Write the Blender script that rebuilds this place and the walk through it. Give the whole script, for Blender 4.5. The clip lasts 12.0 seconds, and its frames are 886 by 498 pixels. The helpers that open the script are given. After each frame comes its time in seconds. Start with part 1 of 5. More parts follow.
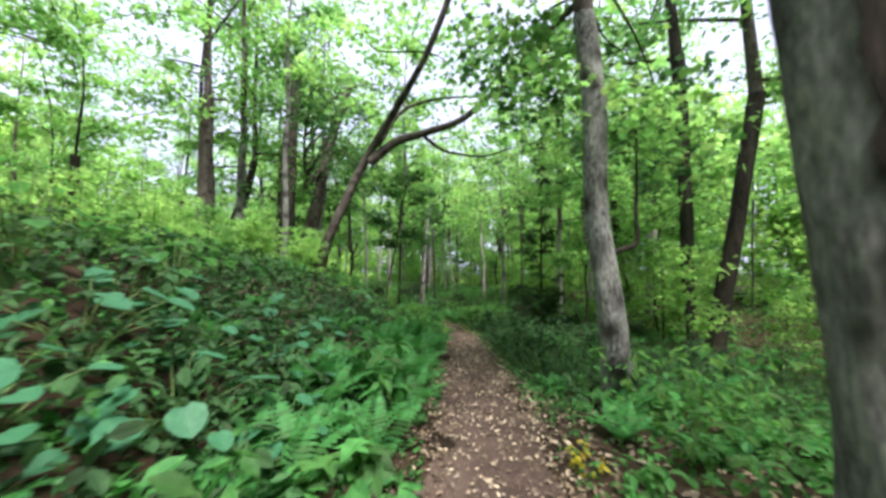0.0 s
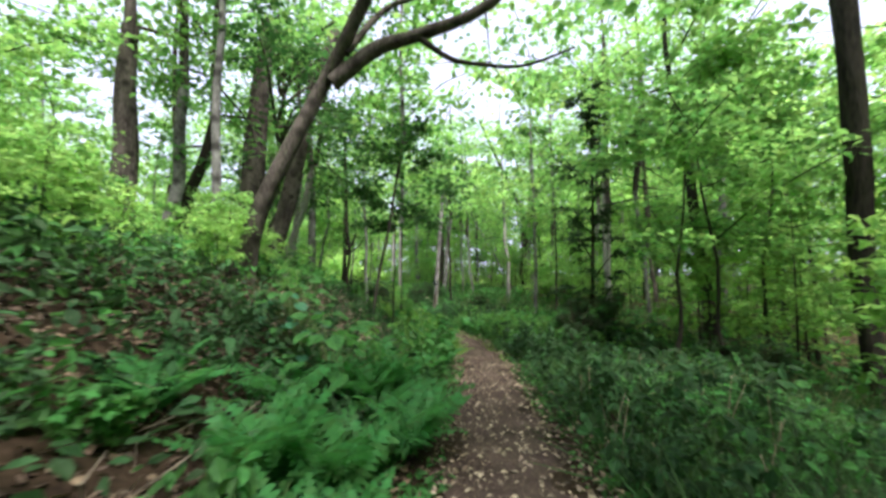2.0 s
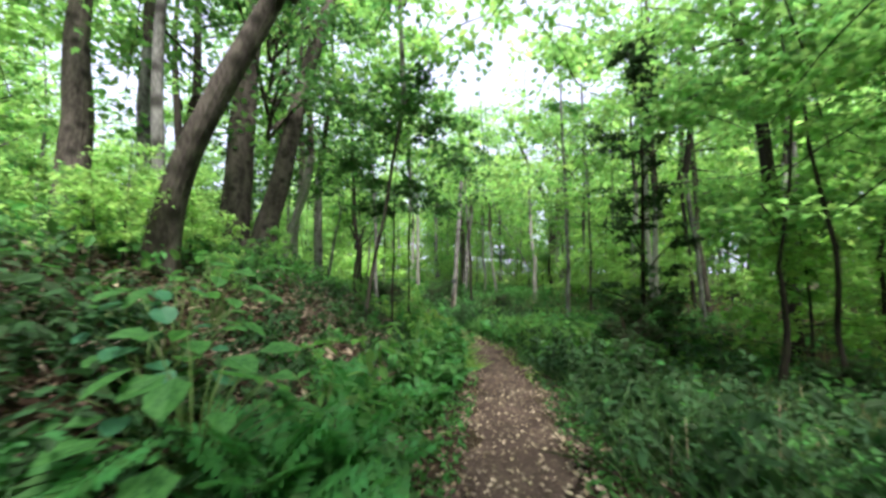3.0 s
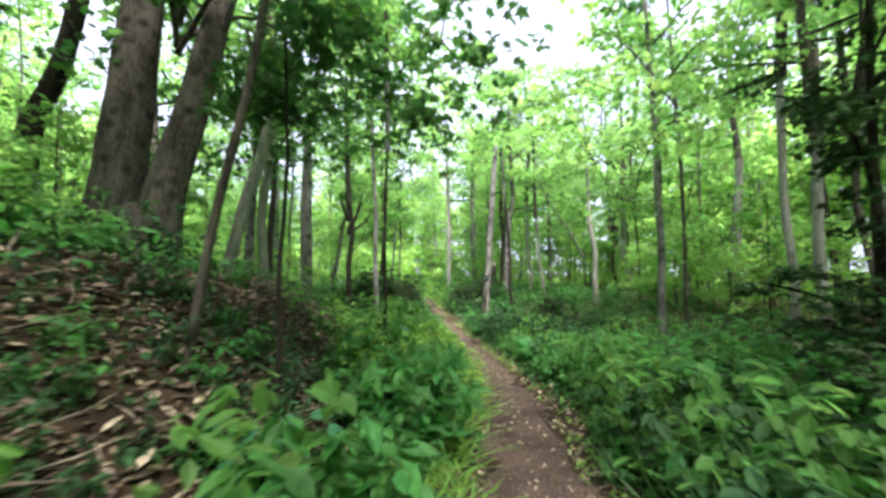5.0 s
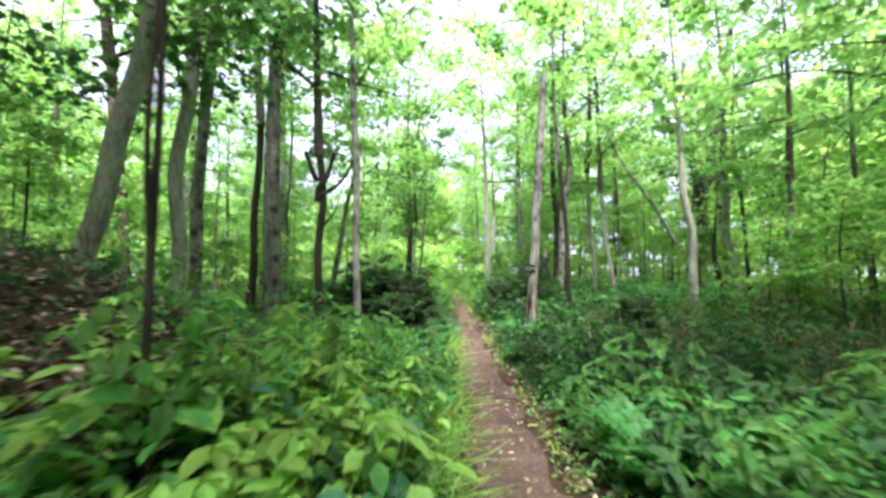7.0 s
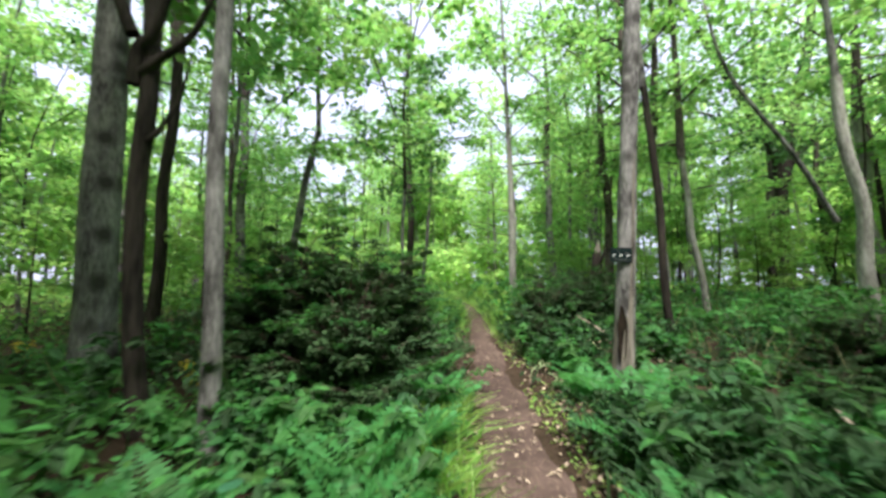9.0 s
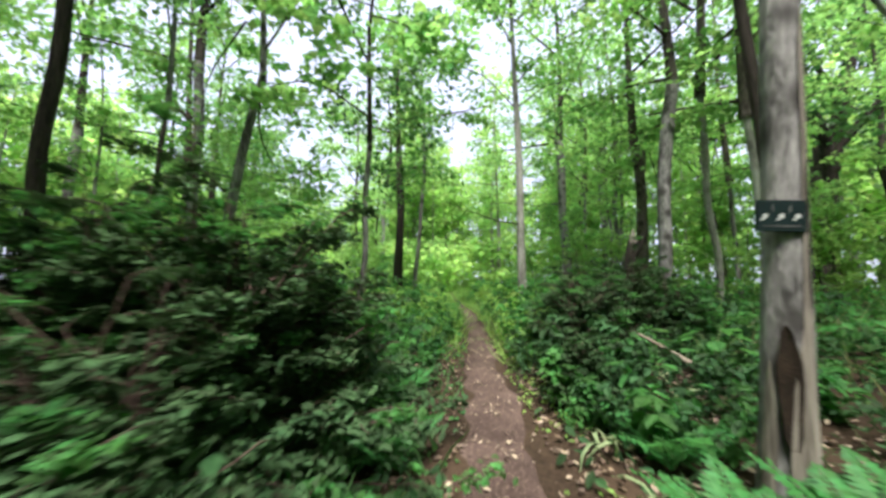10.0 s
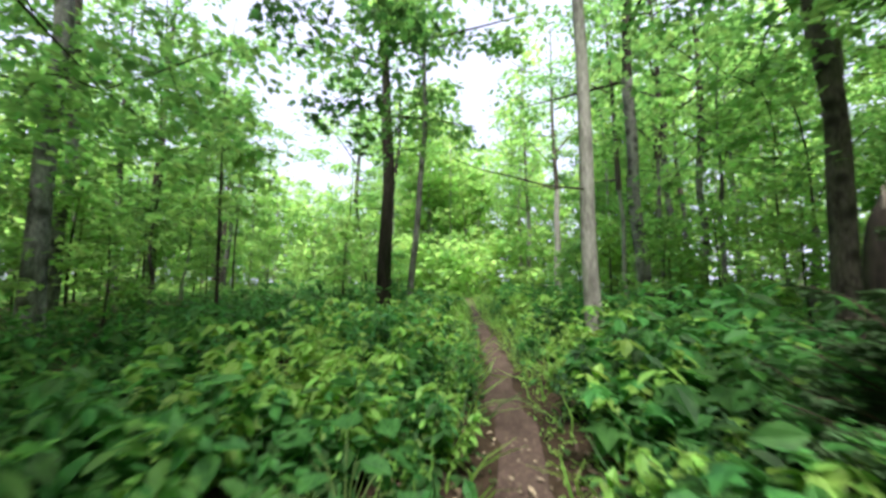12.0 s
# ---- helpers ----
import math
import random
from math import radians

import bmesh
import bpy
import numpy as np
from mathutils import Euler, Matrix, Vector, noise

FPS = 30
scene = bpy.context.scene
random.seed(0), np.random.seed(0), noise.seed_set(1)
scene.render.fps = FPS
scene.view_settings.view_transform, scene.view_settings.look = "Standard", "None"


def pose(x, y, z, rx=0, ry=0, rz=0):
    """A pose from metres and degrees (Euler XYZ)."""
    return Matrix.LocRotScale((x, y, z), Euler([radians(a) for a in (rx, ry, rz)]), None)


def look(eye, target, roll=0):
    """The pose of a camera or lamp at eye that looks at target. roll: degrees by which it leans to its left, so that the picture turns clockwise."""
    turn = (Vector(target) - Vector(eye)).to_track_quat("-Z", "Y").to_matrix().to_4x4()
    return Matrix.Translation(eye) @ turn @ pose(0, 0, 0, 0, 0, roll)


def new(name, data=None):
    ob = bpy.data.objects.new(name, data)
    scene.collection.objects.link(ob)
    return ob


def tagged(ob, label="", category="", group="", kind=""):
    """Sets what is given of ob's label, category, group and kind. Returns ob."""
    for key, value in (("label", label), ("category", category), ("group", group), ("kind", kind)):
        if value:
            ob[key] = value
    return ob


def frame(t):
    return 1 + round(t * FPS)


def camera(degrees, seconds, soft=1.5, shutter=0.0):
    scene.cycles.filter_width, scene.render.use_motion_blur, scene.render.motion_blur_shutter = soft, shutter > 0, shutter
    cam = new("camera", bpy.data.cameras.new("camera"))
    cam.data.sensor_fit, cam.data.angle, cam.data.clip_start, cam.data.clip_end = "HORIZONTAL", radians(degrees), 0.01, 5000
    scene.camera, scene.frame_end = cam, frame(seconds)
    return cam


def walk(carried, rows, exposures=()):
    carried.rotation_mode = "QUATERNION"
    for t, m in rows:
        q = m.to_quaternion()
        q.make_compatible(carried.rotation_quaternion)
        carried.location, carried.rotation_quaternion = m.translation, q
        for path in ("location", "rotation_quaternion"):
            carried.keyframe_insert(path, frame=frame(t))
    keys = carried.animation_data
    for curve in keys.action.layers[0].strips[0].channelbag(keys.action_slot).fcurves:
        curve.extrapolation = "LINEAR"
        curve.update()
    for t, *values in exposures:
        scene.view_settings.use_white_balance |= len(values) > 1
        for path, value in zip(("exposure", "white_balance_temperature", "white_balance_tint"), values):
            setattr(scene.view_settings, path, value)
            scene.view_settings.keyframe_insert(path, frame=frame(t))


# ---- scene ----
cam = camera(99.7, 12.0, soft=3.1, shutter=0.4)
PATH = [
    (0.0, pose(0.000, 0.000, 1.350, 93.72, 0.00, 0.00)),
    (0.5, pose(-0.046, 0.980, 1.296, 93.82, 0.00, -0.30)),
    (1.0, pose(0.032, 2.043, 1.260, 93.82, 0.00, 0.20)),
    (1.5, pose(0.006, 3.175, 1.275, 93.62, 0.00, 1.30)),
    (2.0, pose(0.150, 4.098, 1.197, 93.82, 0.00, 3.01)),
    (2.5, pose(0.320, 5.076, 1.156, 93.62, 0.00, 4.91)),
    (3.0, pose(0.313, 6.070, 1.090, 93.71, 0.00, 6.71)),
    (5.0, pose(0.519, 10.756, 0.788, 94.03, 0.00, 14.00)),
    (5.5, pose(0.469, 11.873, 0.694, 94.04, 0.00, 15.90)),
    (6.0, pose(0.444, 13.028, 0.623, 94.04, 0.00, 18.11)),
    (6.5, pose(0.351, 14.232, 0.525, 94.03, 0.00, 20.12)),
    (7.0, pose(0.118, 15.311, 0.514, 94.02, 0.00, 21.82)),
    (9.0, pose(-1.542, 19.904, 0.307, 95.60, 0.00, 23.93)),
    (9.5, pose(-1.944, 21.096, 0.292, 95.70, 0.00, 24.13)),
    (10.0, pose(-2.309, 22.365, 0.284, 95.70, 0.00, 24.43)),
    (10.5, pose(-2.692, 23.513, 0.346, 95.59, 0.00, 24.83)),
    (11.0, pose(-3.180, 24.701, 0.350, 95.59, 0.00, 25.64)),
    (11.5, pose(-3.615, 25.867, 0.432, 95.57, 0.00, 26.84)),
    (12.0, pose(-4.075, 27.009, 0.569, 95.46, 0.00, 27.95)),
]
# The camera brightens a little under the darker canopy.
EXPOSURES = ((0.0, 1.3), (3.0, 1.5), (5.0, 1.78), (7.0, 1.9), (9.0, 1.26), (12.0, 1.24))
walk(cam, PATH, EXPOSURES)

# ---------------------------------------------------------------- world and light
world = bpy.data.worlds.new("overcast_sky")
scene.world = world
world.use_nodes = True
wn, wl = world.node_tree.nodes, world.node_tree.links
wn.clear()
sky = wn.new("ShaderNodeTexSky")
sky.sky_type = "NISHITA"
sky.sun_disc = False
sky.sun_elevation = radians(64)
sky.sun_rotation = radians(151)
sky.dust_density = 4.0
cloud = wn.new("ShaderNodeMix")
cloud.data_type = "RGBA"
cloud.inputs[0].default_value = 0.7
cloud.inputs[7].default_value = (8.9, 9.2, 12.6, 1)
bg = wn.new("ShaderNodeBackground")
bg.inputs["Strength"].default_value = 0.075
wout = wn.new("ShaderNodeOutputWorld")
wl.new(sky.outputs[0], cloud.inputs[6])
wl.new(cloud.outputs[2], bg.inputs["Color"])
wl.new(bg.outputs[0], wout.inputs["Surface"])
sun_data = bpy.data.lights.new("sun", "SUN")
sun_data.energy, sun_data.angle, sun_data.color = 5.0, radians(25), (1.0, 0.96, 0.9)
sun = new("sun", sun_data)
sun.matrix_world = look((11, -6, 48), (0, 14, 0))

# ---------------------------------------------------------------- materials


def material(name, dark, light, rough=0.7, scale=6.0, detail=60.0, bump=0.3, stretch=(1, 1, 1), through_light=0.0, island=0.0, metal=0.0, spots=None):
    """Two-scale noise colour between dark and light, bump, optional translucency and per-leaf variation."""
    m = bpy.data.materials.new(name)
    m.use_nodes = True
    n, l = m.node_tree.nodes, m.node_tree.links
    n.clear()
    out = n.new("ShaderNodeOutputMaterial")
    bsdf = n.new("ShaderNodeBsdfPrincipled")
    bsdf.inputs["Roughness"].default_value = rough
    bsdf.inputs["Metallic"].default_value = metal
    bsdf.inputs["Specular IOR Level"].default_value = 0.22 if through_light else (0.12 if rough >= 0.85 else 0.4)
    co = n.new("ShaderNodeTexCoord")
    mp = n.new("ShaderNodeMapping")
    mp.inputs["Scale"].default_value = stretch
    l.new(co.outputs["Object"], mp.inputs["Vector"])
    big = n.new("ShaderNodeTexNoise")
    big.inputs["Scale"].default_value = scale
    big.inputs["Detail"].default_value = 4
    fine = n.new("ShaderNodeTexNoise")
    fine.inputs["Scale"].default_value = detail
    fine.inputs["Detail"].default_value = 3
    l.new(mp.outputs[0], big.inputs["Vector"])
    l.new(mp.outputs[0], fine.inputs["Vector"])
    mixf = n.new("ShaderNodeMath")
    mixf.operation = "MULTIPLY_ADD"
    mixf.inputs[1].default_value = 0.45
    add = n.new("ShaderNodeMath")
    add.operation = "MULTIPLY"
    add.inputs[1].default_value = 0.55
    l.new(big.outputs[0], add.inputs[0])
    l.new(fine.outputs[0], mixf.inputs[0])
    l.new(add.outputs[0], mixf.inputs[2])
    ramp = n.new("ShaderNodeValToRGB")
    ramp.color_ramp.elements[0].position, ramp.color_ramp.elements[0].color = 0.36, (*dark, 1)
    ramp.color_ramp.elements[1].position, ramp.color_ramp.elements[1].color = 0.64, (*light, 1)
    l.new(mixf.outputs[0], ramp.inputs[0])
    colour = ramp.outputs[0]
    if island:
        geo = n.new("ShaderNodeNewGeometry")
        rng = n.new("ShaderNodeMapRange")
        rng.inputs[3].default_value, rng.inputs[4].default_value = 1 - island, 1 + island
        hsv = n.new("ShaderNodeHueSaturation")
        hue = n.new("ShaderNodeMapRange")
        hue.inputs[3].default_value, hue.inputs[4].default_value = 0.485, 0.515
        l.new(geo.outputs["Random Per Island"], rng.inputs[0])
        l.new(geo.outputs["Random Per Island"], hue.inputs[0])
        l.new(rng.outputs[0], hsv.inputs["Value"])
        l.new(hue.outputs[0], hsv.inputs["Hue"])
        l.new(colour, hsv.inputs["Color"])
        colour = hsv.outputs[0]
    if spots:
        vor = n.new("ShaderNodeTexVoronoi")
        vor.inputs["Scale"].default_value = spots[0]
        sr = n.new("ShaderNodeValToRGB")
        sr.color_ramp.elements[0].position, sr.color_ramp.elements[0].color = spots[1], (1, 1, 1, 1)
        sr.color_ramp.elements[1].position, sr.color_ramp.elements[1].color = spots[1] + spots[3], (0, 0, 0, 1)
        mx = n.new("ShaderNodeMix")
        mx.data_type = "RGBA"
        mx.inputs[7].default_value = (*spots[2], 1)
        l.new(co.outputs["Object"], vor.inputs["Vector"])
        l.new(vor.outputs["Distance"], sr.inputs[0])
        l.new(sr.outputs[0], mx.inputs[0])
        l.new(colour, mx.inputs[6])
        colour = mx.outputs[2]
    l.new(colour, bsdf.inputs["Base Color"])
    if bump:
        bp = n.new("ShaderNodeBump")
        bp.inputs["Strength"].default_value = bump
        bp.inputs["Distance"].default_value = 0.03
        l.new(mixf.outputs[0], bp.inputs["Height"])
        l.new(bp.outputs[0], bsdf.inputs["Normal"])
    if through_light:
        tr = n.new("ShaderNodeBsdfTranslucent")
        gain = n.new("ShaderNodeMix")
        gain.data_type, gain.blend_type = "RGBA", "MULTIPLY"
        gain.inputs[0].default_value = 1.0
        gain.inputs[7].default_value = (2.3, 2.1, 1.9, 1)
        l.new(colour, gain.inputs[6])
        l.new(gain.outputs[2], tr.inputs["Color"])
        ms = n.new("ShaderNodeMixShader")
        ms.inputs[0].default_value = through_light
        l.new(bsdf.outputs[0], ms.inputs[1])
        l.new(tr.outputs[0], ms.inputs[2])
        l.new(ms.outputs[0], out.inputs["Surface"])
    else:
        l.new(bsdf.outputs[0], out.inputs["Surface"])
    return m


M_SOIL = material("forest_soil", (0.014, 0.009, 0.006), (0.052, 0.034, 0.022), 0.95, 1.6, 26, 0.8)
M_PATH = material("trodden_earth", (0.034, 0.022, 0.019), (0.098, 0.066, 0.056), 0.92, 2.5, 38, 0.8, spots=(42, 0.16, (0.24, 0.17, 0.125), 0.06))
M_BARK_GREY = material("grey_bark", (0.045, 0.042, 0.041), (0.31, 0.295, 0.29), 0.9, 4, 34, 1.0, (1, 1, 0.28), spots=(3.2, 0.16, (0.05, 0.046, 0.044), 0.34))
M_BARK_MOTTLED = material("mottled_bark", (0.035, 0.032, 0.031), (0.36, 0.35, 0.345), 0.9, 3.2, 26, 1.0, (1, 1, 0.55), spots=(2.6, 0.12, (0.035, 0.031, 0.029), 0.42))
M_BARK_BROWN = material("brown_bark", (0.028, 0.023, 0.02), (0.145, 0.12, 0.108), 0.95, 5, 36, 1.0, (1, 1, 0.24), spots=(3.6, 0.14, (0.03, 0.026, 0.022), 0.3))
M_BARK_DARK = material("dark_bark", (0.012, 0.01, 0.009), (0.055, 0.045, 0.038), 0.95, 6, 30, 1.0, (1, 1, 0.16))
M_BARK_PALE = material("pale_bark", (0.13, 0.12, 0.11), (0.4, 0.38, 0.355), 0.85, 4, 22, 0.8, (1, 1, 0.3))
M_MOSS = material("mossy_stone", (0.012, 0.014, 0.009), (0.05, 0.06, 0.03), 0.95, 6, 40, 0.8)
M_WOOD = material("bare_dead_wood", (0.09, 0.075, 0.064), (0.25, 0.22, 0.19), 0.85, 5, 40, 0.8, (1, 1, 0.08))
M_HOLE = material("rotten_hollow", (0.006, 0.005, 0.004), (0.03, 0.02, 0.014), 1.0)
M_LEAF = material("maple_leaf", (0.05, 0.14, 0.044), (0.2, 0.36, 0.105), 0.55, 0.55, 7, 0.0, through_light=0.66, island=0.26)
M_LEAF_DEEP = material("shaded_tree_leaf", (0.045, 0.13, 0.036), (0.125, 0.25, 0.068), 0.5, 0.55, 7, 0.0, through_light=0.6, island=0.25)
# Shade among low boughs put into the colour: darker copy of the tree leaf.
M_LEAF_SHADE = material("deep_shade_leaf", (0.022, 0.07, 0.022), (0.065, 0.155, 0.045), 0.5, 0.8, 9, 0.0, through_light=0.36, island=0.3)
M_YOUNG = material("young_lime_leaf", (0.09, 0.205, 0.062), (0.26, 0.41, 0.125), 0.55, 0.4, 6, 0.0, through_light=0.66, island=0.24)
# Darker copy of M_LITTER: shade on bank and path edges put into colour.
M_LITTER_SHADE = material("shaded_dead_leaf", (0.055, 0.034, 0.023), (0.19, 0.13, 0.09), 0.7, 2.3, 30, 0.1, island=0.5)
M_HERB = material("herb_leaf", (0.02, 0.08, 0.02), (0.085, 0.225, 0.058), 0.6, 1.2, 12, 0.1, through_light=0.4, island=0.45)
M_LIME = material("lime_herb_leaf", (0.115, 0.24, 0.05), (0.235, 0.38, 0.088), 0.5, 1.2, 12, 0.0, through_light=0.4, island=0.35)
M_ROUND = material("bluish_round_leaf", (0.022, 0.095, 0.046), (0.055, 0.165, 0.082), 0.38, 3, 40, 0.15, through_light=0.2, island=0.3)
M_FERN = material("fern_frond", (0.022, 0.11, 0.028), (0.062, 0.195, 0.052), 0.55, 3, 30, 0.0, through_light=0.4, island=0.3)
M_BRAMBLE = material("bramble_leaf", (0.015, 0.045, 0.016), (0.045, 0.1, 0.036), 0.75, 1.2, 12, 0.0, through_light=0.25, island=0.4)
M_GRASS = material("long_grass", (0.02, 0.056, 0.019), (0.07, 0.13, 0.046), 0.7, 1.5, 12, 0.0, through_light=0.3, island=0.45)
M_STRAW = material("pale_straw_grass", (0.085, 0.1, 0.045), (0.24, 0.23, 0.125), 0.75, 0.6, 9, 0.0, through_light=0.3, island=0.4)
M_NEEDLE = material("hemlock_needles", (0.022, 0.052, 0.02), (0.062, 0.115, 0.045), 0.8, 2, 20, 0.0, through_light=0.12, island=0.4)
M_LITTER = material("dead_leaf", (0.11, 0.07, 0.048), (0.42, 0.33, 0.25), 0.75, 2.3, 30, 0.1, island=0.5)
M_TWIG = material("dry_twig", (0.10, 0.075, 0.055), (0.3, 0.25, 0.2), 0.9, 5, 40, 0.4)
M_BROWN_TWIG = material("brown_twig", (0.03, 0.02, 0.016), (0.105, 0.072, 0.06), 0.9, 5, 40, 0.4)
M_STEM = material("green_stem", (0.05, 0.10, 0.025), (0.12, 0.18, 0.05), 0.6, 5, 30, 0.0)
M_SIGN = material("dark_green_board", (0.003, 0.008, 0.008), (0.007, 0.017, 0.017), 0.9, 6, 60, 0.05)
M_SIGN_MARK = material("worn_white_paint", (0.3, 0.31, 0.3), (0.55, 0.56, 0.54), 0.6, 20, 80, 0.0)

# ---------------------------------------------------------------- terrain
TRAIL = ((-8, 0.3, 0.55), (2.2, 0.36, 0.56), (5.5, 0.5, 0.54), (8.3, 0.53, 0.5), (11, 0.58, 0.46), (13, 0.56, 0.43), (15.8, 0.22, 0.38),
         (17.2, -0.2, 0.36), (19, -0.72, 0.34), (21.2, -1.57, 0.35), (23.4, -2.41, 0.35), (25, -3.04, 0.32), (27, -3.85, 0.27), (29.3, -4.72, 0.21),
         (33, -6.3, 0.19), (38, -8.7, 0.18), (46, -12.5, 0.18), (60, -20, 0.18))
TY, TX, TW = (np.array([row[k] for row in TRAIL]) for k in range(3))
HY = np.array([-10, 0, 6, 11, 14.2, 15.7, 19.5, 22.4, 24.7, 27, 32, 60])
HZ = np.array([0.0, 0.0, -0.27, -0.55, -0.83, -0.86, -1.03, -1.06, -1.0, -0.79, -0.55, -0.1])


def smooth(a, b, v):
    k = np.clip((v - a) / (b - a), 0, 1)
    return k * k * (3 - 2 * k)


def wobble(x, y):
    return (np.sin(1.7 * x + 0.6 * y) * np.cos(1.3 * y - 0.4 * x) * 0.5 + np.sin(3.9 * x + 1.1) * np.cos(4.3 * y + 0.7) * 0.25
            + np.sin(0.53 * x + 2) * np.sin(0.47 * y))


def side(x, y):
    """How far right (+) or left (-) of the path's middle."""
    slant = np.where(y > 14, 0.92, 1.0)
    return (x - np.interp(y, TY, TX)) * slant


def height(x, y):
    x, y = np.asarray(x, float), np.asarray(y, float)
    s = side(x, y)
    bank = 1.0 - 0.93 * smooth(16.5, 21.5, y)
    left = smooth(0.7, 4.6, -s) * 1.75 + np.clip(-s - 4.6, 0, 12) * 0.07
    right = -np.clip(s - 0.6, 0, 10) * 0.1 * (1 - 0.85 * smooth(14, 20, y))
    lip = 0.05 * np.exp(-((np.abs(s) - 0.75) / 0.25) ** 2)
    rough = wobble(x, y) * 0.05 * np.clip((np.abs(s) - 0.4) / 1.0, 0, 1)
    return np.interp(y, HY, HZ) + left * bank + right + lip + rough


def hz(x, y):
    return float(height(x, y))


# ---------------------------------------------------------------- mesh helpers


def mesh_from(name, verts, faces, mat, flat=False):
    me = bpy.data.meshes.new(name)
    me.from_pydata([tuple(v) for v in verts], [], [tuple(f) for f in faces])
    me.materials.append(mat)
    if not flat:
        me.polygons.foreach_set("use_smooth", np.ones(len(me.polygons), bool))
    me.update()
    return me


def quads_mesh(name, verts, loops, sizes, mat, shade=True):
    """A mesh straight from arrays: vertex places, corner indices and corners per face."""
    me = bpy.data.meshes.new(name)
    me.vertices.add(len(verts))
    me.vertices.foreach_set("co", np.asarray(verts, np.float32).ravel())
    me.loops.add(len(loops))
    me.loops.foreach_set("vertex_index", np.asarray(loops, np.int32))
    me.polygons.add(len(sizes))
    starts = np.concatenate(([0], np.cumsum(sizes)[:-1]))
    me.polygons.foreach_set("loop_start", starts.astype(np.int32))
    me.polygons.foreach_set("loop_total", np.asarray(sizes, np.int32))
    me.materials.append(mat)
    me.update(calc_edges=True)
    me.validate()
    me.polygons.foreach_set("use_smooth", np.full(len(sizes), shade))
    return me


def scatter(name, shape, places, turns, sizes, mat):
    """One mesh with a copy of shape (verts, faces) at each place, turned by each matrix and scaled."""
    v, f = np.array(shape[0], float), shape[1]
    n = len(places)
    allv = np.einsum("nij,vj->nvi", turns, v) * np.asarray(sizes).reshape(n, 1, -1) + np.asarray(places)[:, None, :]
    loops0 = np.array([i for face in f for i in face])
    sizes0 = np.array([len(face) for face in f])
    loops = (loops0[None, :] + (np.arange(n) * len(v))[:, None]).ravel()
    return quads_mesh(name, allv.reshape(-1, 3), loops, np.tile(sizes0, n), mat, False)


def turns_for(rng, n, tilt, yaw=None, droop=0.0):
    """Rotations: any heading (or those given), leaning by about tilt radians, tip drooping."""
    yaw = rng.uniform(0, 2 * math.pi, n) if yaw is None else yaw
    a, b = rng.normal(-droop, tilt, n), rng.normal(0, tilt, n)
    cy, sy, ca, sa, cb, sb = np.cos(yaw), np.sin(yaw), np.cos(a), np.sin(a), np.cos(b), np.sin(b)
    rz = np.zeros((n, 3, 3))
    rz[:, 0, 0], rz[:, 0, 1], rz[:, 1, 0], rz[:, 1, 1], rz[:, 2, 2] = cy, -sy, sy, cy, 1
    rx = np.zeros((n, 3, 3))
    rx[:, 0, 0], rx[:, 1, 1], rx[:, 1, 2], rx[:, 2, 1], rx[:, 2, 2] = 1, ca, -sa, sa, ca
    ry = np.zeros((n, 3, 3))
    ry[:, 0, 0], ry[:, 0, 2], ry[:, 1, 1], ry[:, 2, 0], ry[:, 2, 2] = cb, sb, 1, -sb, cb
    return rz @ rx @ ry


# Leaf outlines in the plane, tip along +y, slightly folded along the middle.
LEAF_OVAL = ([(0, 0, 0), (0.26, 0.35, 0.06), (0.2, 0.72, 0.04), (0, 1.0, -0.08), (-0.2, 0.72, 0.04), (-0.26, 0.35, 0.06)], [(0, 1, 2, 3), (0, 3, 4, 5)])
LEAF_ROUND = ([(0, 0.04, 0), (0.2, -0.04, 0.03), (0.46, 0.2, 0.06), (0.46, 0.55, 0.05), (0.26, 0.85, 0.0), (0, 1.0, -0.06), (-0.26, 0.85, 0.0),
               (-0.46, 0.55, 0.05), (-0.46, 0.2, 0.06), (-0.2, -0.04, 0.03)], [(0, 1, 2, 3, 4, 5), (0, 5, 6, 7, 8, 9)])
LEAF_MAPLE = ([(0, 0, 0), (0.42, 0.05, -0.03), (0.3, 0.3, 0.03), (0.6, 0.52, -0.05), (0.24, 0.58, 0.03), (0, 1.0, -0.1), (-0.24, 0.58, 0.03),
               (-0.6, 0.52, -0.05), (-0.3, 0.3, 0.03), (-0.42, 0.05, -0.03)], [(0, 1, 2), (0, 2, 3, 4), (0, 4, 5), (0, 5, 6), (0, 6, 7, 8), (0, 8, 9)])
LEAF_STAR = ([(0, 0, 0), (0.52, 0.16, -0.05), (0.27, 0.5, 0.04), (0, 1.0, -0.1), (-0.27, 0.5, 0.04), (-0.52, 0.16, -0.05)], [(0, 1, 2, 3), (0, 3, 4, 5)])
LEAF_DIAMOND = ([(0, 0, 0), (0.36, 0.45, 0.05), (0, 1.0, -0.06), (-0.36, 0.45, 0.05)], [(0, 1, 2, 3)])
BLADE = ([(-0.012, 0, 0), (0.012, 0, 0), (0.011, 0.05, 0.45), (-0.011, 0.05, 0.45), (0.002, 0.28, 0.85), (-0.002, 0.28, 0.85)], [(0, 1, 2, 3), (3, 2, 4, 5)])


